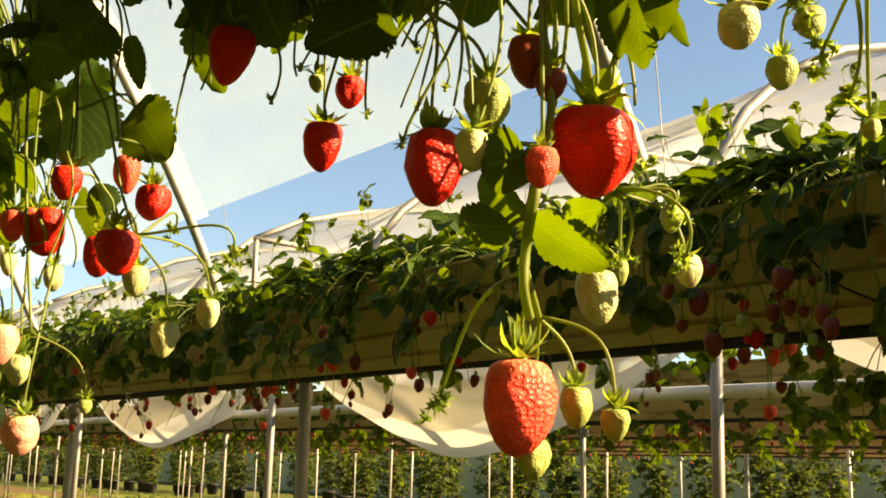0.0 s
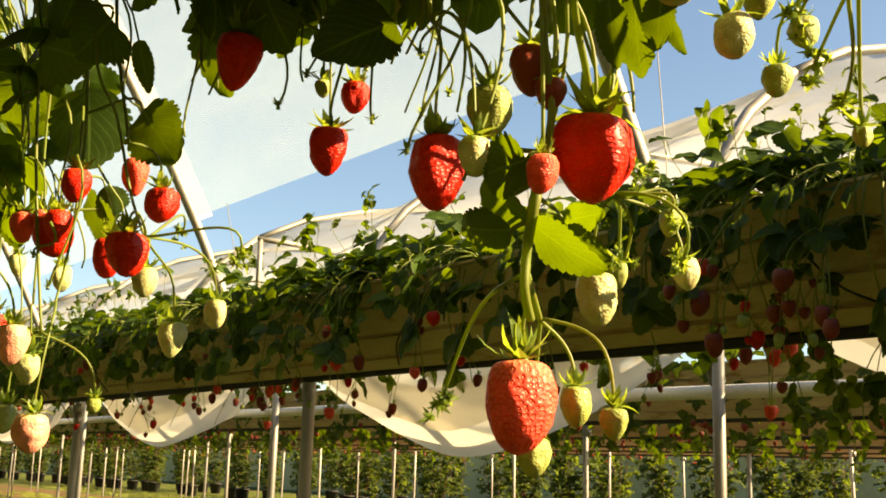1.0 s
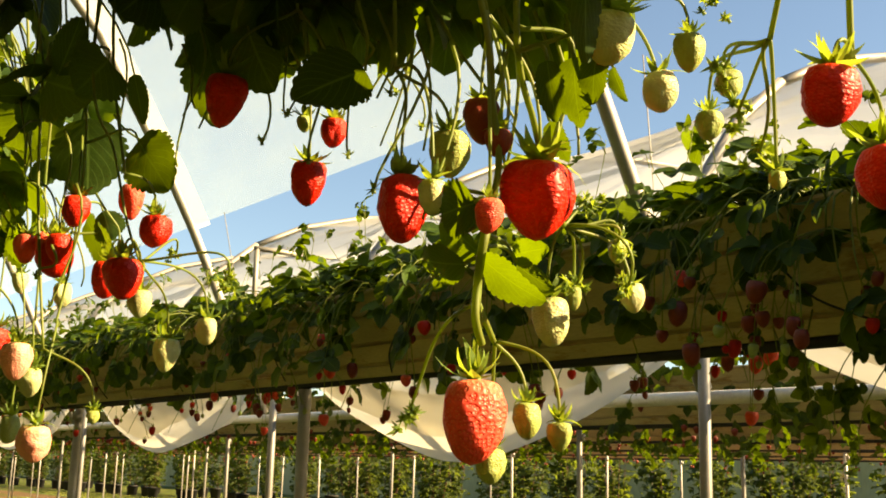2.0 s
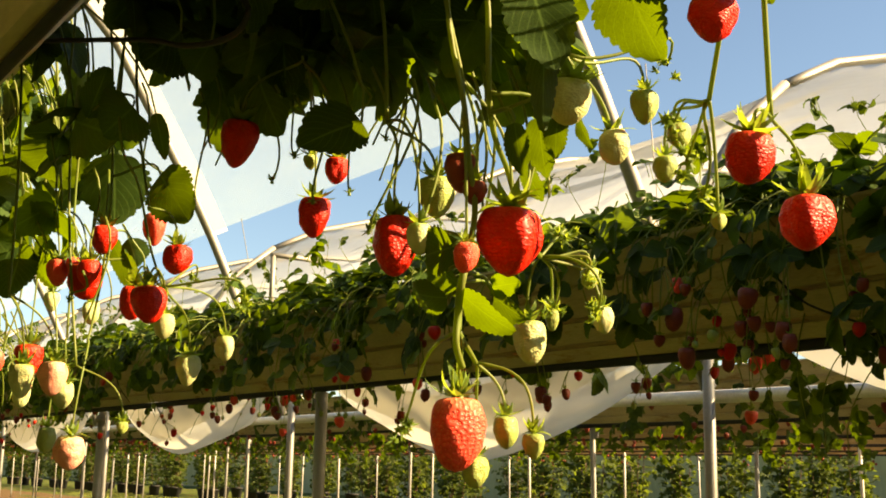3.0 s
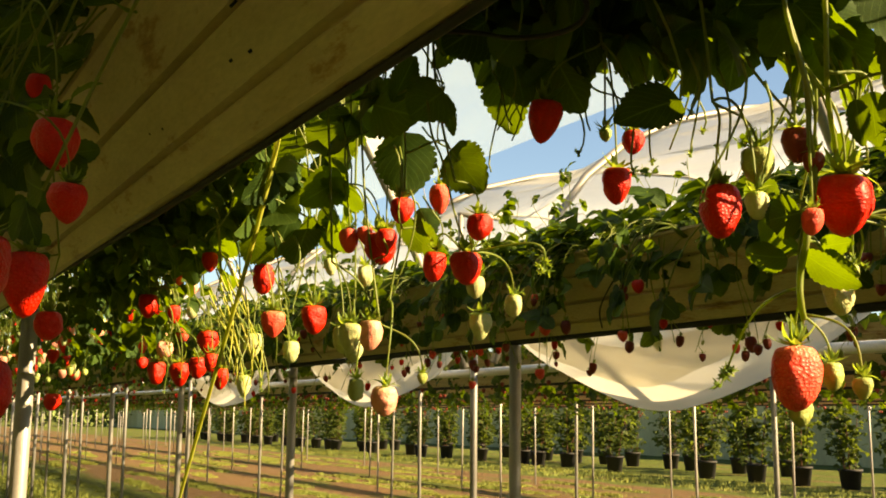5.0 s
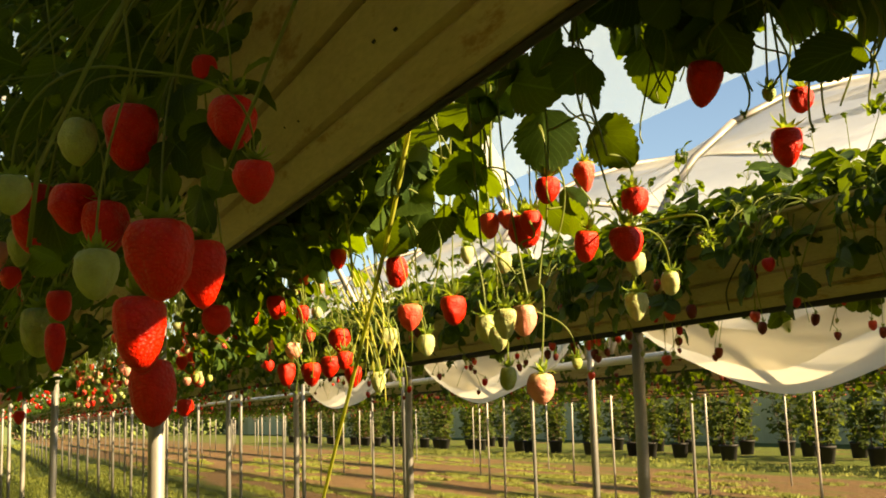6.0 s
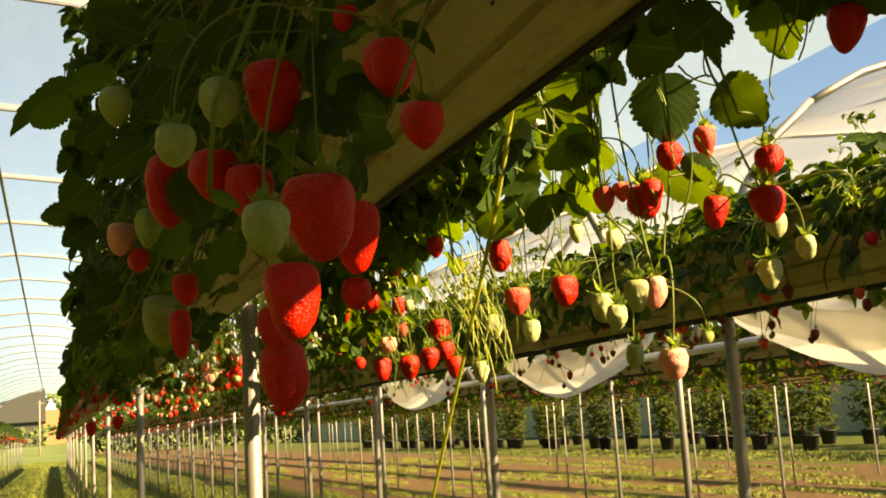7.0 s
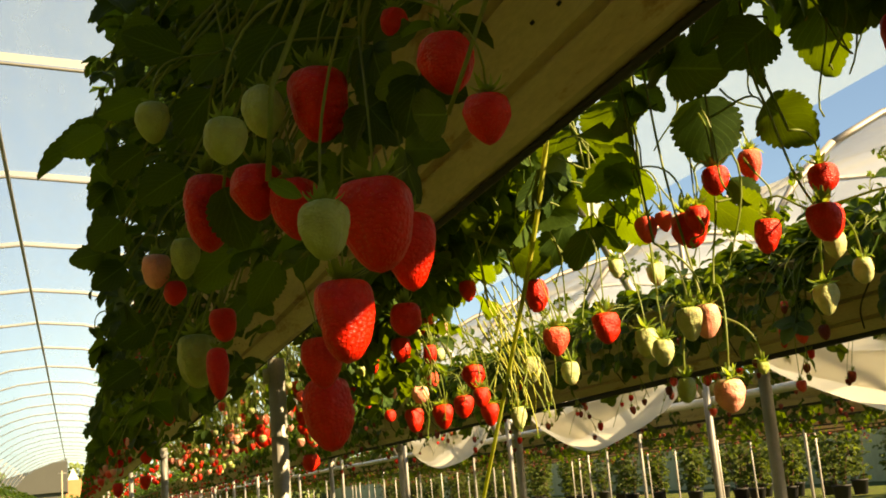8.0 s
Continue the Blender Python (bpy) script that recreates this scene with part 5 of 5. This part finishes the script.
leaf(-0.500, 0.299, 1.229, 0.0360, (-0.14, -0.52, -0.86), (0.82, -0.01, -0.08), 0.7, side=-1)
leaf(-0.700, 0.227, 1.224, 0.0360, (-0.22, -0.84, -0.54), (1.21, -0.08, -0.09), 0.8, side=-1)
leaf(-0.800, 0.221, 1.199, 0.0360, (-0.22, -0.88, -0.47), (1.09, -0.29, 0.05), 0.8, side=-1)
leaf(-0.100, 0.225, 1.171, 0.0130, (-0.25, 0.92, -0.38), (0.95, -0.21, -0.21), 0.5, side=-1)
leaf(-0.700, 0.204, 1.311, 0.0360, (-0.02, -0.70, -0.72), (-1.21, 0.05, 0.35), 0.8, side=-1)
leaf(-0.350, 0.244, 1.240, 0.0360, (-0.07, 0.30, -0.96), (1.23, -0.18, -0.03), 0.8, side=-1)
leaf(-0.800, 0.210, 1.293, 0.0360, (0.15, -0.80, -0.60), (1.26, 0.07, 0.03), 0.8, side=-1)
leaf(-0.300, 0.314, 1.315, 0.0360, (-0.22, -0.46, -0.89), (-0.98, 0.07, 0.41), 0.8, side=-1)
leaf(-0.350, 0.302, 1.319, 0.0318, (0.07, -0.91, 0.41), (-0.73, 0.11, 0.58), 0.8, side=-1)
leaf(-0.400, 0.246, 1.315, 0.0360, (-0.09, -0.61, -0.79), (-0.75, 0.06, 0.58), 0.8, side=-1)
leaf(-0.400, 0.279, 1.283, 0.0360, (0.01, -0.63, -0.78), (1.09, -0.21, -0.35), 0.8, side=-1)
leaf(-0.400, 0.304, 1.278, 0.0360, (-0.28, 0.62, -0.79), (0.75, -0.22, -0.00), 0.8, side=-1)
leaf(-0.600, 0.294, 1.222, 0.0360, (0.10, -0.69, -0.73), (-1.28, 0.12, 0.42), 0.8, side=-1)
leaf(-1.000, 0.269, 1.188, 0.0360, (0.07, -0.98, -0.18), (-1.10, 0.05, 0.07), 0.8, side=-1)
leaf(-0.400, 0.263, 1.372, 0.0360, (0.09, 0.76, 0.65), (0.81, -0.22, -0.18), 0.8, side=-1)
leaf(-0.350, 0.304, 1.362, 0.0331, (-0.21, 0.88, 0.48), (-1.10, 0.42, 0.64), 0.8, side=-1)
leaf(-0.300, 0.337, 1.340, 0.0350, (0.10, -0.60, -0.80), (0.86, -0.54, -0.14), 0.8, side=-1)
leaf(-0.134, 0.800, 1.238, 0.0252, (-0.12, -0.07, 0.99), (0.85, -0.51, -0.18), 1)
leaf(-0.85, 0.202, 1.447, 0.088, (-0.05, -0.80, -0.45), (-0.3, -0.4, 0.85), 0.5, side=-1)
hang_pending()
for k in range(48):
    x, y = counter.uniform(-0.52, -0.12), counter.uniform(0.78, 0.92)
    spent(x, y, 1.47 - 0.32 * (x + 0.45) + 0.5 * (y - 0.9) + counter.uniform(0.02, 0.05), 60 + k)
for k in range(40):
    spent(counter.uniform(-1.6, -0.5), counter.uniform(0.68, 0.8), counter.uniform(1.3, 1.48), 160 + k)

for k in range(46):
    spent(counter.uniform(-1.75, -1.15), counter.uniform(0.72, 0.82), counter.uniform(1.22, 1.36), 260 + k)


def flower(x, y, z, r, node_name, seed):
    """A cluster of open sepals left after the petals fell."""
    p, knot = NODES[node_name]
    q = random.Random(seed)
    for n in range(6):
        c = calyx_data(r * q.uniform(0.7, 1.1), seed + n, 0.4, 8)
        at = Matrix.Translation((x + q.uniform(-0.008, 0.008), y + q.uniform(-0.006, 0.006), z + q.uniform(-0.008, 0.008)))
        part("calyx", mesh_of("calyx", c[0], c[1], CALYX, smooth=False), p, local(p, at @ pose(0, 0, 0, q.uniform(40, 130), q.uniform(-40, 40), q.uniform(0, 360))))
    pedicel(p, knot, Vector((x, y, z)), Vector((0.5, 0, 0.8)))


flower(-0.256, 0.850, 1.142, 0.009, "a", 5)
for k, (x, y, z, knot) in enumerate(((-0.169, 0.95, 1.258, "b"), (-0.159, 0.95, 1.23, "b"), (-0.194, 0.95, 1.288, "b"), (-0.206, 0.95, 1.236, "b"), (-0.058, 0.92, 1.333, "c"), (-0.051, 0.925, 1.311, "c"), (-0.061, 0.92, 1.376, "e"), (-0.034, 0.92, 1.283, "c"), (-0.485, 0.83, 1.258, "f"), (-0.595, 0.83, 1.291, "f"))):
    flower(x, y, z, 0.006 + 0.001 * (k % 3), knot, 40 + 9 * k)


# leaf mass along the near row
def leaf_mass(x0, x1, y0, y1, z0, z1, count, side, seed, s0=0.04, s1=0.062):
    r = random.Random(seed)
    for _ in range(count):
        x, y, z = r.uniform(x0, x1), r.uniform(y0, y1), r.uniform(z0, z1)
        along = (r.uniform(-0.8, 0.8), side * r.uniform(-0.1, 0.8), r.uniform(-1, 0.1))
        normal = (r.uniform(-0.8, 0.8), side * r.uniform(0.2, 1), r.uniform(-0.2, 1))
        leaf(x, y, z, r.uniform(s0, s1), along, normal, r.uniform(0.75, 0.95), False, side=side)


leaf_mass(-1.75, 0.4, 0.44, 0.74, 1.53, 1.72, 150, 1, 1)
leaf_mass(-0.28, 0.04, 0.68, 0.80, 1.43, 1.58, 34, 1, 2)
leaf_mass(-0.62, -0.28, 0.70, 0.80, 1.50, 1.58, 16, 1, 12)
leaf_mass(-0.66, 0.12, 0.78, 0.94, 1.50, 1.66, 50, 1, 7)
leaf_mass(-1.75, -0.72, 0.68, 0.78, 1.36, 1.54, 26, 1, 3)
leaf_mass(-1.75, -1.0, 0.76, 0.90, 1.48, 1.64, 18, 1, 8)
leaf_mass(-1.75, -0.5, 0.20, 0.36, 1.42, 1.70, 90, -1, 4, 0.02, 0.034)
leaf_mass(-1.75, -0.6, 0.19, 0.34, 1.14, 1.45, 90, -1, 5, 0.018, 0.032)
leaf_mass(-0.5, -0.2, 0.26, 0.36, 1.36, 1.52, 16, -1, 6, 0.022, 0.034)
leaf_mass(-0.5, 0.4, 0.26, 0.40, 1.50, 1.66, 40, -1, 9, 0.024, 0.038)


def inner_and_shade_leaves(x0, x1, y0, y1, z0, z1, count, side, seed, s0, s1):
    """Dense leaves joined plant by plant: inner ones, and layers added to cast shade."""
    r = random.Random(seed)
    x = x0
    while x < x1:
        p = plant_at(x, side)
        some = []
        for _ in range(count):
            at = Vector((x + r.uniform(-0.1, 0.1), r.uniform(y0, y1), r.uniform(z0, z1))) - p.matrix_basis.translation
            along = (r.uniform(-0.9, 0.9), side * r.uniform(-0.3, 0.9), r.uniform(-1, 0.2))
            some.append(moved(leaf_data(r.uniform(s0, s1), r.randrange(9999), 5, 1), frame_of(at, along, (r.uniform(-0.8, 0.8), side * r.uniform(0, 1), r.uniform(-0.1, 1)))))
        d = merge(some)
        tagged(part("foliage", mesh_of("foliage", d[0], d[1], LEAF, d[2]), p), kind="stuff")
        x += 0.2


# two upper layers, added to block sky and sun from the leaves below
inner_and_shade_leaves(-1.7, 0.5, 0.34, 0.72, 1.60, 1.76, 38, 1, 21, 0.04, 0.06)
inner_and_shade_leaves(-1.9, 0.5, 0.26, 0.74, 1.74, 1.92, 40, 1, 35, 0.045, 0.065)
inner_and_shade_leaves(-1.7, -1.05, 0.64, 0.76, 1.38, 1.56, 16, 1, 22, 0.03, 0.045)
# outer layer added to keep sun off the leaves beneath it
inner_and_shade_leaves(-1.7, -1.25, 0.80, 0.94, 1.52, 1.70, 20, 1, 36, 0.04, 0.06)
inner_and_shade_leaves(-2.3, -1.05, 0.65, 0.80, 1.37, 1.55, 44, 1, 37, 0.028, 0.05)
inner_and_shade_leaves(-2.3, -1.55, 0.66, 0.80, 1.24, 1.38, 24, 1, 38, 0.026, 0.042)
# high layer mostly out of view, added to shadow the leaf mass
inner_and_shade_leaves(-0.4, 0.2, 0.80, 0.98, 1.63, 1.80, 55, 1, 25, 0.04, 0.06)
for k, x in enumerate((-0.4, -0.2)):
    inner_and_shade_leaves(x, x + 0.1, 0.79, 0.90, 1.47 - 0.3 * (x + 0.45), 1.66, 80, 1, 26 + k, 0.04, 0.062)
# another layer above the view, added as a sun blocker
inner_and_shade_leaves(0.0, 0.15, 0.86, 1.04, 1.56, 1.72, 60, 1, 30, 0.04, 0.06)
inner_and_shade_leaves(-0.5, -0.2, 0.28, 0.36, 1.2, 1.5, 34, -1, 31, 0.018, 0.032)
inner_and_shade_leaves(-1.7, -0.6, 0.20, 0.34, 1.18, 1.66, 60, -1, 23, 0.016, 0.03)
inner_and_shade_leaves(-1.7, 0.5, 0.20, 0.50, 1.54, 1.72, 50, -1, 24, 0.022, 0.036)

# runner that hangs from the near row
YELLOW_STEM = lit_through(stain_material("pale runner", (0.42, 0.46, 0.08), 0.5, stain=(1.2, 0.8, 0.5), scale=20, amount=0.6), (0.55, 0.6, 0.08), 0.35)
stalk(plant_at(-0.95, 1), bezier((-0.90, 0.70, 1.47), (-0.94, 0.69, 1.33), (-1.10, 0.685, 1.17), (-1.31, 0.69, 0.93), 16), 0.0034, 0.0026, YELLOW_STEM, "runner")
# bundle of pale fruit stalks that hangs under the same plant
bundle = random.Random(52)
stalk(plant_at(-1.2, 1), bezier((-1.23, 0.66, 1.555), (-1.23, 0.70, 1.58), (-1.22, 0.72, 1.42), (-1.22, 0.727, 1.31), 10), 0.0024, 0.002, YELLOW_STEM, "truss")
for k in range(12):
    top = Vector((-1.22 + bundle.uniform(-0.03, 0.03), 0.725 + bundle.uniform(-0.015, 0.02), 1.315 + bundle.uniform(-0.03, 0.03)))
    tip = Vector((-1.18 + bundle.uniform(-0.1, 0.1), 0.74 + bundle.uniform(-0.03, 0.03), bundle.uniform(1.11, 1.22)))
    stalk(plant_at(-1.2, 1), bezier(top, top + Vector((0, 0.02, -0.05)), tip + Vector((bundle.uniform(-0.02, 0.02), 0.01, 0.05)), tip, 9), 0.0012, 0.0008, YELLOW_STEM, "fruit_stalk")
    if k % 2:
        c = calyx_data(0.007, 300 + k, 0.4, 8)
        part("calyx", mesh_of("calyx", c[0], c[1], CALYX, smooth=False), plant_at(-1.2, 1), local(plant_at(-1.2, 1), Matrix.Translation(tip) @ pose(0, 0, 0, bundle.uniform(-50, 50), bundle.uniform(-50, 50), 0)))
# drip hoses
def hose(points, label="thin black drip hose", r=0.0022):
    line = []
    pts = [Vector(q) for q in points]
    for a in range(len(pts) - 1):
        before, after = pts[max(a - 1, 0)], pts[min(a + 2, len(pts) - 1)]
        line += list(bezier(pts[a], pts[a] + (pts[a + 1] - before) / 6, pts[a + 1] - (after - pts[a]) / 6, pts[a + 1], 6))[(1 if a else 0):]
    return tagged(part("drip_hose", mesh_of("drip_hose", *tube_data(line, r, r, 6), BLACK)), label, "hose", "drip hoses")


hose([(-0.62, 0.64, 1.50), (-0.433, 0.70, 1.458), (-0.334, 0.70, 1.422), (-0.261, 0.70, 1.404), (-0.229, 0.70, 1.406), (-0.235, 0.70, 1.425), (-0.291, 0.68, 1.461), (-0.32, 0.63, 1.50)])
hose([(-1.88, 2.0, 1.52), (-1.943, 1.99, 1.453), (-2.012, 2.01, 1.403), (-2.071, 2.06, 1.36)])
hose([(-0.85, 1.95, 1.53), (-0.789, 1.965, 1.454), (-0.741, 1.99, 1.40), (-0.669, 2.06, 1.362)])
for k in range(8):
    x = -2.6 - 0.75 * k
    hose([(x + 0.1, 1.97, 1.55), (x + 0.02, 1.98, 1.47), (x, 2.0, 1.42), (x - 0.06, 2.07, 1.365)])

# steel end frame above the far row
rack = thing("pipe_frame", pose(-2.92, 2.08, 1.5), "thin bent steel pipe frame standing in the plants", "pipe frame")
part("upright", mesh_of("upright", *tube_data([(0, 0, -0.02), (0, 0, 0.2), (0, 0, 0.313)], 0.009, 0.009, 8), STEEL), rack)
part("crossbar", mesh_of("crossbar", *tube_data([(0, -0.008, 0.313), (0, 0.1, 0.314), (0, 0.21, 0.312)], 0.009, 0.009, 8), STEEL), rack)
for a, b in (((-1.595, 2.5, 2.2), (-1.563, 2.5, 1.62)), ((-3.663, 2.3, 2.1), (-3.45, 2.3, 1.6))):
    c = Vector(a).lerp(Vector(b), 0.6) + Vector((0.012, 0, 0))
    tagged(part("cord", mesh_of("cord", *tube_data([a, c, b], 0.0016, 0.0016, 5), STEEL)), "thin slack cord hanging from the tunnel edge", "cord")
# buildings on a grass bank at the far end of the lane
def box_data(x0, x1, y0, y1, z0, z1):
    v = [(x, y, z) for x in (x0, x1) for y in (y0, y1) for z in (z0, z1)]
    return v, [(0, 1, 3, 2), (4, 6, 7, 5), (0, 4, 5, 1), (2, 3, 7, 6), (0, 2, 6, 4), (1, 5, 7, 3)]


BRICK = stain_material("orange render", (0.5, 0.2, 0.09), 0.85, stain=(0.75, 0.7, 0.65), scale=1.2)
ROOF_RED = stain_material("orange roof", (0.55, 0.27, 0.14), 0.8, stain=(0.7, 0.65, 0.6), scale=1.5)
DARK_SHEET = stain_material("dark roof sheet", (0.05, 0.052, 0.045), 0.8, stain=(0.8, 0.8, 0.8), scale=0.6)
WHITE_BOARD = stain_material("white boards", (0.8, 0.79, 0.75), 0.6, stain=(0.85, 0.83, 0.8), scale=1.0)
BANK_TURF = stain_material("bank turf", (0.15, 0.19, 0.04), 0.95, stain=(0.45, 0.6, 0.5), scale=0.35, amount=1.0)
bank = [(x, y, z + 0.14 * noise.noise((0.3 * x, 0.4 * y, 1.0)) * (z > 0)) for x, z in ((-82, -0.02), (-90, 0.3), (-99, 0.9), (-108, 1.25), (-140, 1.4), (-320, 1.6)) for y in np.arange(-60, 3.1, 1.5)]
wide = len(np.arange(-60, 3.1, 1.5))
tagged(part("grass_bank", mesh_of("grass_bank", bank, [(a * wide + b, a * wide + b + 1, (a + 1) * wide + b + 1, (a + 1) * wide + b) for a in range(5) for b in range(wide - 1)], BANK_TURF)), "low sunlit grass bank across the end of the lane", "grass bank", kind="structure")
shed = thing("shed", pose(-110, 0.2, 1.2), "low orange shed on the bank at the end of the lane", "shed")
part("wall", mesh_of("wall", *box_data(-1.5, 1.5, -0.7, 1.2, 0, 0.85), BRICK, smooth=False), shed)
part("roof", mesh_of("roof", [(x, y, z) for x in (-1.7, 1.7) for y, z in ((-0.85, 0.82), (0.25, 1.3), (1.35, 0.82), (1.35, 0.88), (0.25, 1.37), (-0.85, 0.88))], [(0, 1, 7, 6), (1, 2, 8, 7), (2, 3, 9, 8), (3, 4, 10, 9), (4, 5, 11, 10), (5, 0, 6, 11), (0, 5, 4, 1), (1, 4, 3, 2), (6, 7, 10, 11), (7, 8, 9, 10)], ROOF_RED, smooth=False), shed)
barn = thing("barn", pose(-150, -0.9, 1.3), "large barn with a dark sloping roof behind the lane", "barn")
part("wall", mesh_of("wall", *box_data(-14, 0, -13, -0.3, 0, 3.0), DARK_SHEET, smooth=False), barn)
part("roof", mesh_of("roof", [(x, y, z) for x in (-15, 0.6) for y, z in ((-13.5, 2.8), (-9, 4.6), (-4.2, 5.75), (-1.6, 6.6), (0, 7.0), (0, 2.9))], [(0, 1, 7, 6), (1, 2, 8, 7), (2, 3, 9, 8), (3, 4, 10, 9), (4, 5, 11, 10), (0, 5, 4, 3, 2, 1), (6, 7, 8, 9, 10, 11), (5, 0, 6, 11)], DARK_SHEET, smooth=False), barn)
house = thing("house", pose(-200, -0.3, 1.4), "distant orange house with a white gable", "house")
part("wall", mesh_of("wall", *box_data(-8, 0, -4, 1.3, 0, 5.7), BRICK, smooth=False), house)
part("gable", mesh_of("gable", [(x, y, z) for x in (-8.2, 0.1) for y, z in ((-0.95, 5.7), (0.9, 5.7), (0.0, 7.6))], [(0, 1, 2), (3, 5, 4), (0, 3, 4, 1), (1, 4, 5, 2), (2, 5, 3, 0)], WHITE_BOARD, smooth=False), house, None, "white boarded gable")
pole = thing("utility_pole", pose(-92, -0.88, 0.3), "thin pale wooden pole on the grass bank", "pole")
part("shaft", mesh_of("shaft", *tube_data([(0, 0, 0), (0, 0, 2.2), (0, 0, 4.3)], 0.07, 0.05, 8), stain_material("pole wood", (0.4, 0.33, 0.22), 0.8, scale=3)), pole)
part("crosspiece", mesh_of("crosspiece", *tube_data([(0, -0.35, 4.1), (0, 0, 4.12), (0, 0.35, 4.1)], 0.03, 0.03, 6), STEEL), pole)
# drain holes in the near gutter's flank
HOLE = mesh_of("hole", *tube_data([(0, 0, -0.002), (0, 0, 0.0008)], 0.0042, 0.0042, 12), BLACK)
for k in range(16):
    for n, (dx, dy) in enumerate(((0, 0), (-0.045, 0.004), (0.02, 0.03))):
        if n == 2 and k % 3:
            continue
        part("hole", HOLE, trough_a, pose(-0.47 - 0.3 * k + dx, -0.0455 - dy * 0.8, 0.0505 + dy, 51.3, 0, 0), "dark drain hole")
# tall leaf above the row beyond
extra = thing("strawberry_plant", pose(-1.2, 2.16, 1.54), "strawberry plant with one leaf standing above the rest", "strawberry plant", "plants in the row beyond")
part("leaf", LEAF_MESH[2], extra, frame_of((0.0, 0.093, 0.275), (-0.8, -0.25, 0.5), (0.08, -1.28, -0.68)) @ Matrix.Scale(0.06, 4))
stalk(extra, bezier((-1.2, 2.16, 1.53), (-1.18, 2.2, 1.65), (-1.17, 2.24, 1.75), (-1.2, 2.253, 1.815), 8), 0.0018, 0.0013)
# torn slit in the near gutter's flank
slit_line = [(-0.5100, 0.5010, 1.4672), (-0.5070, 0.5070, 1.4583), (-0.5047, 0.5120, 1.4509), (-0.4890, 0.5195, 1.4398), (-0.4760, 0.5256, 1.4307)]
slit_v = []
for n, q in enumerate(slit_line):
    a = Vector(q) + Vector((0, -0.829, -0.559)) * 0.002
    half = Vector((0.8, 0.36, -0.48)) * (0.0006, 0.0062, 0.005, 0.005, 0.0005)[n]
    slit_v += [a - half - trough_a.parent.matrix_basis.translation, a + half - trough_a.parent.matrix_basis.translation]
part("slit", mesh_of("slit", slit_v, [(2 * n, 2 * n + 1, 2 * n + 3, 2 * n + 2) for n in range(4)], BLACK), trough_a, None, "dark torn slit in the plastic")
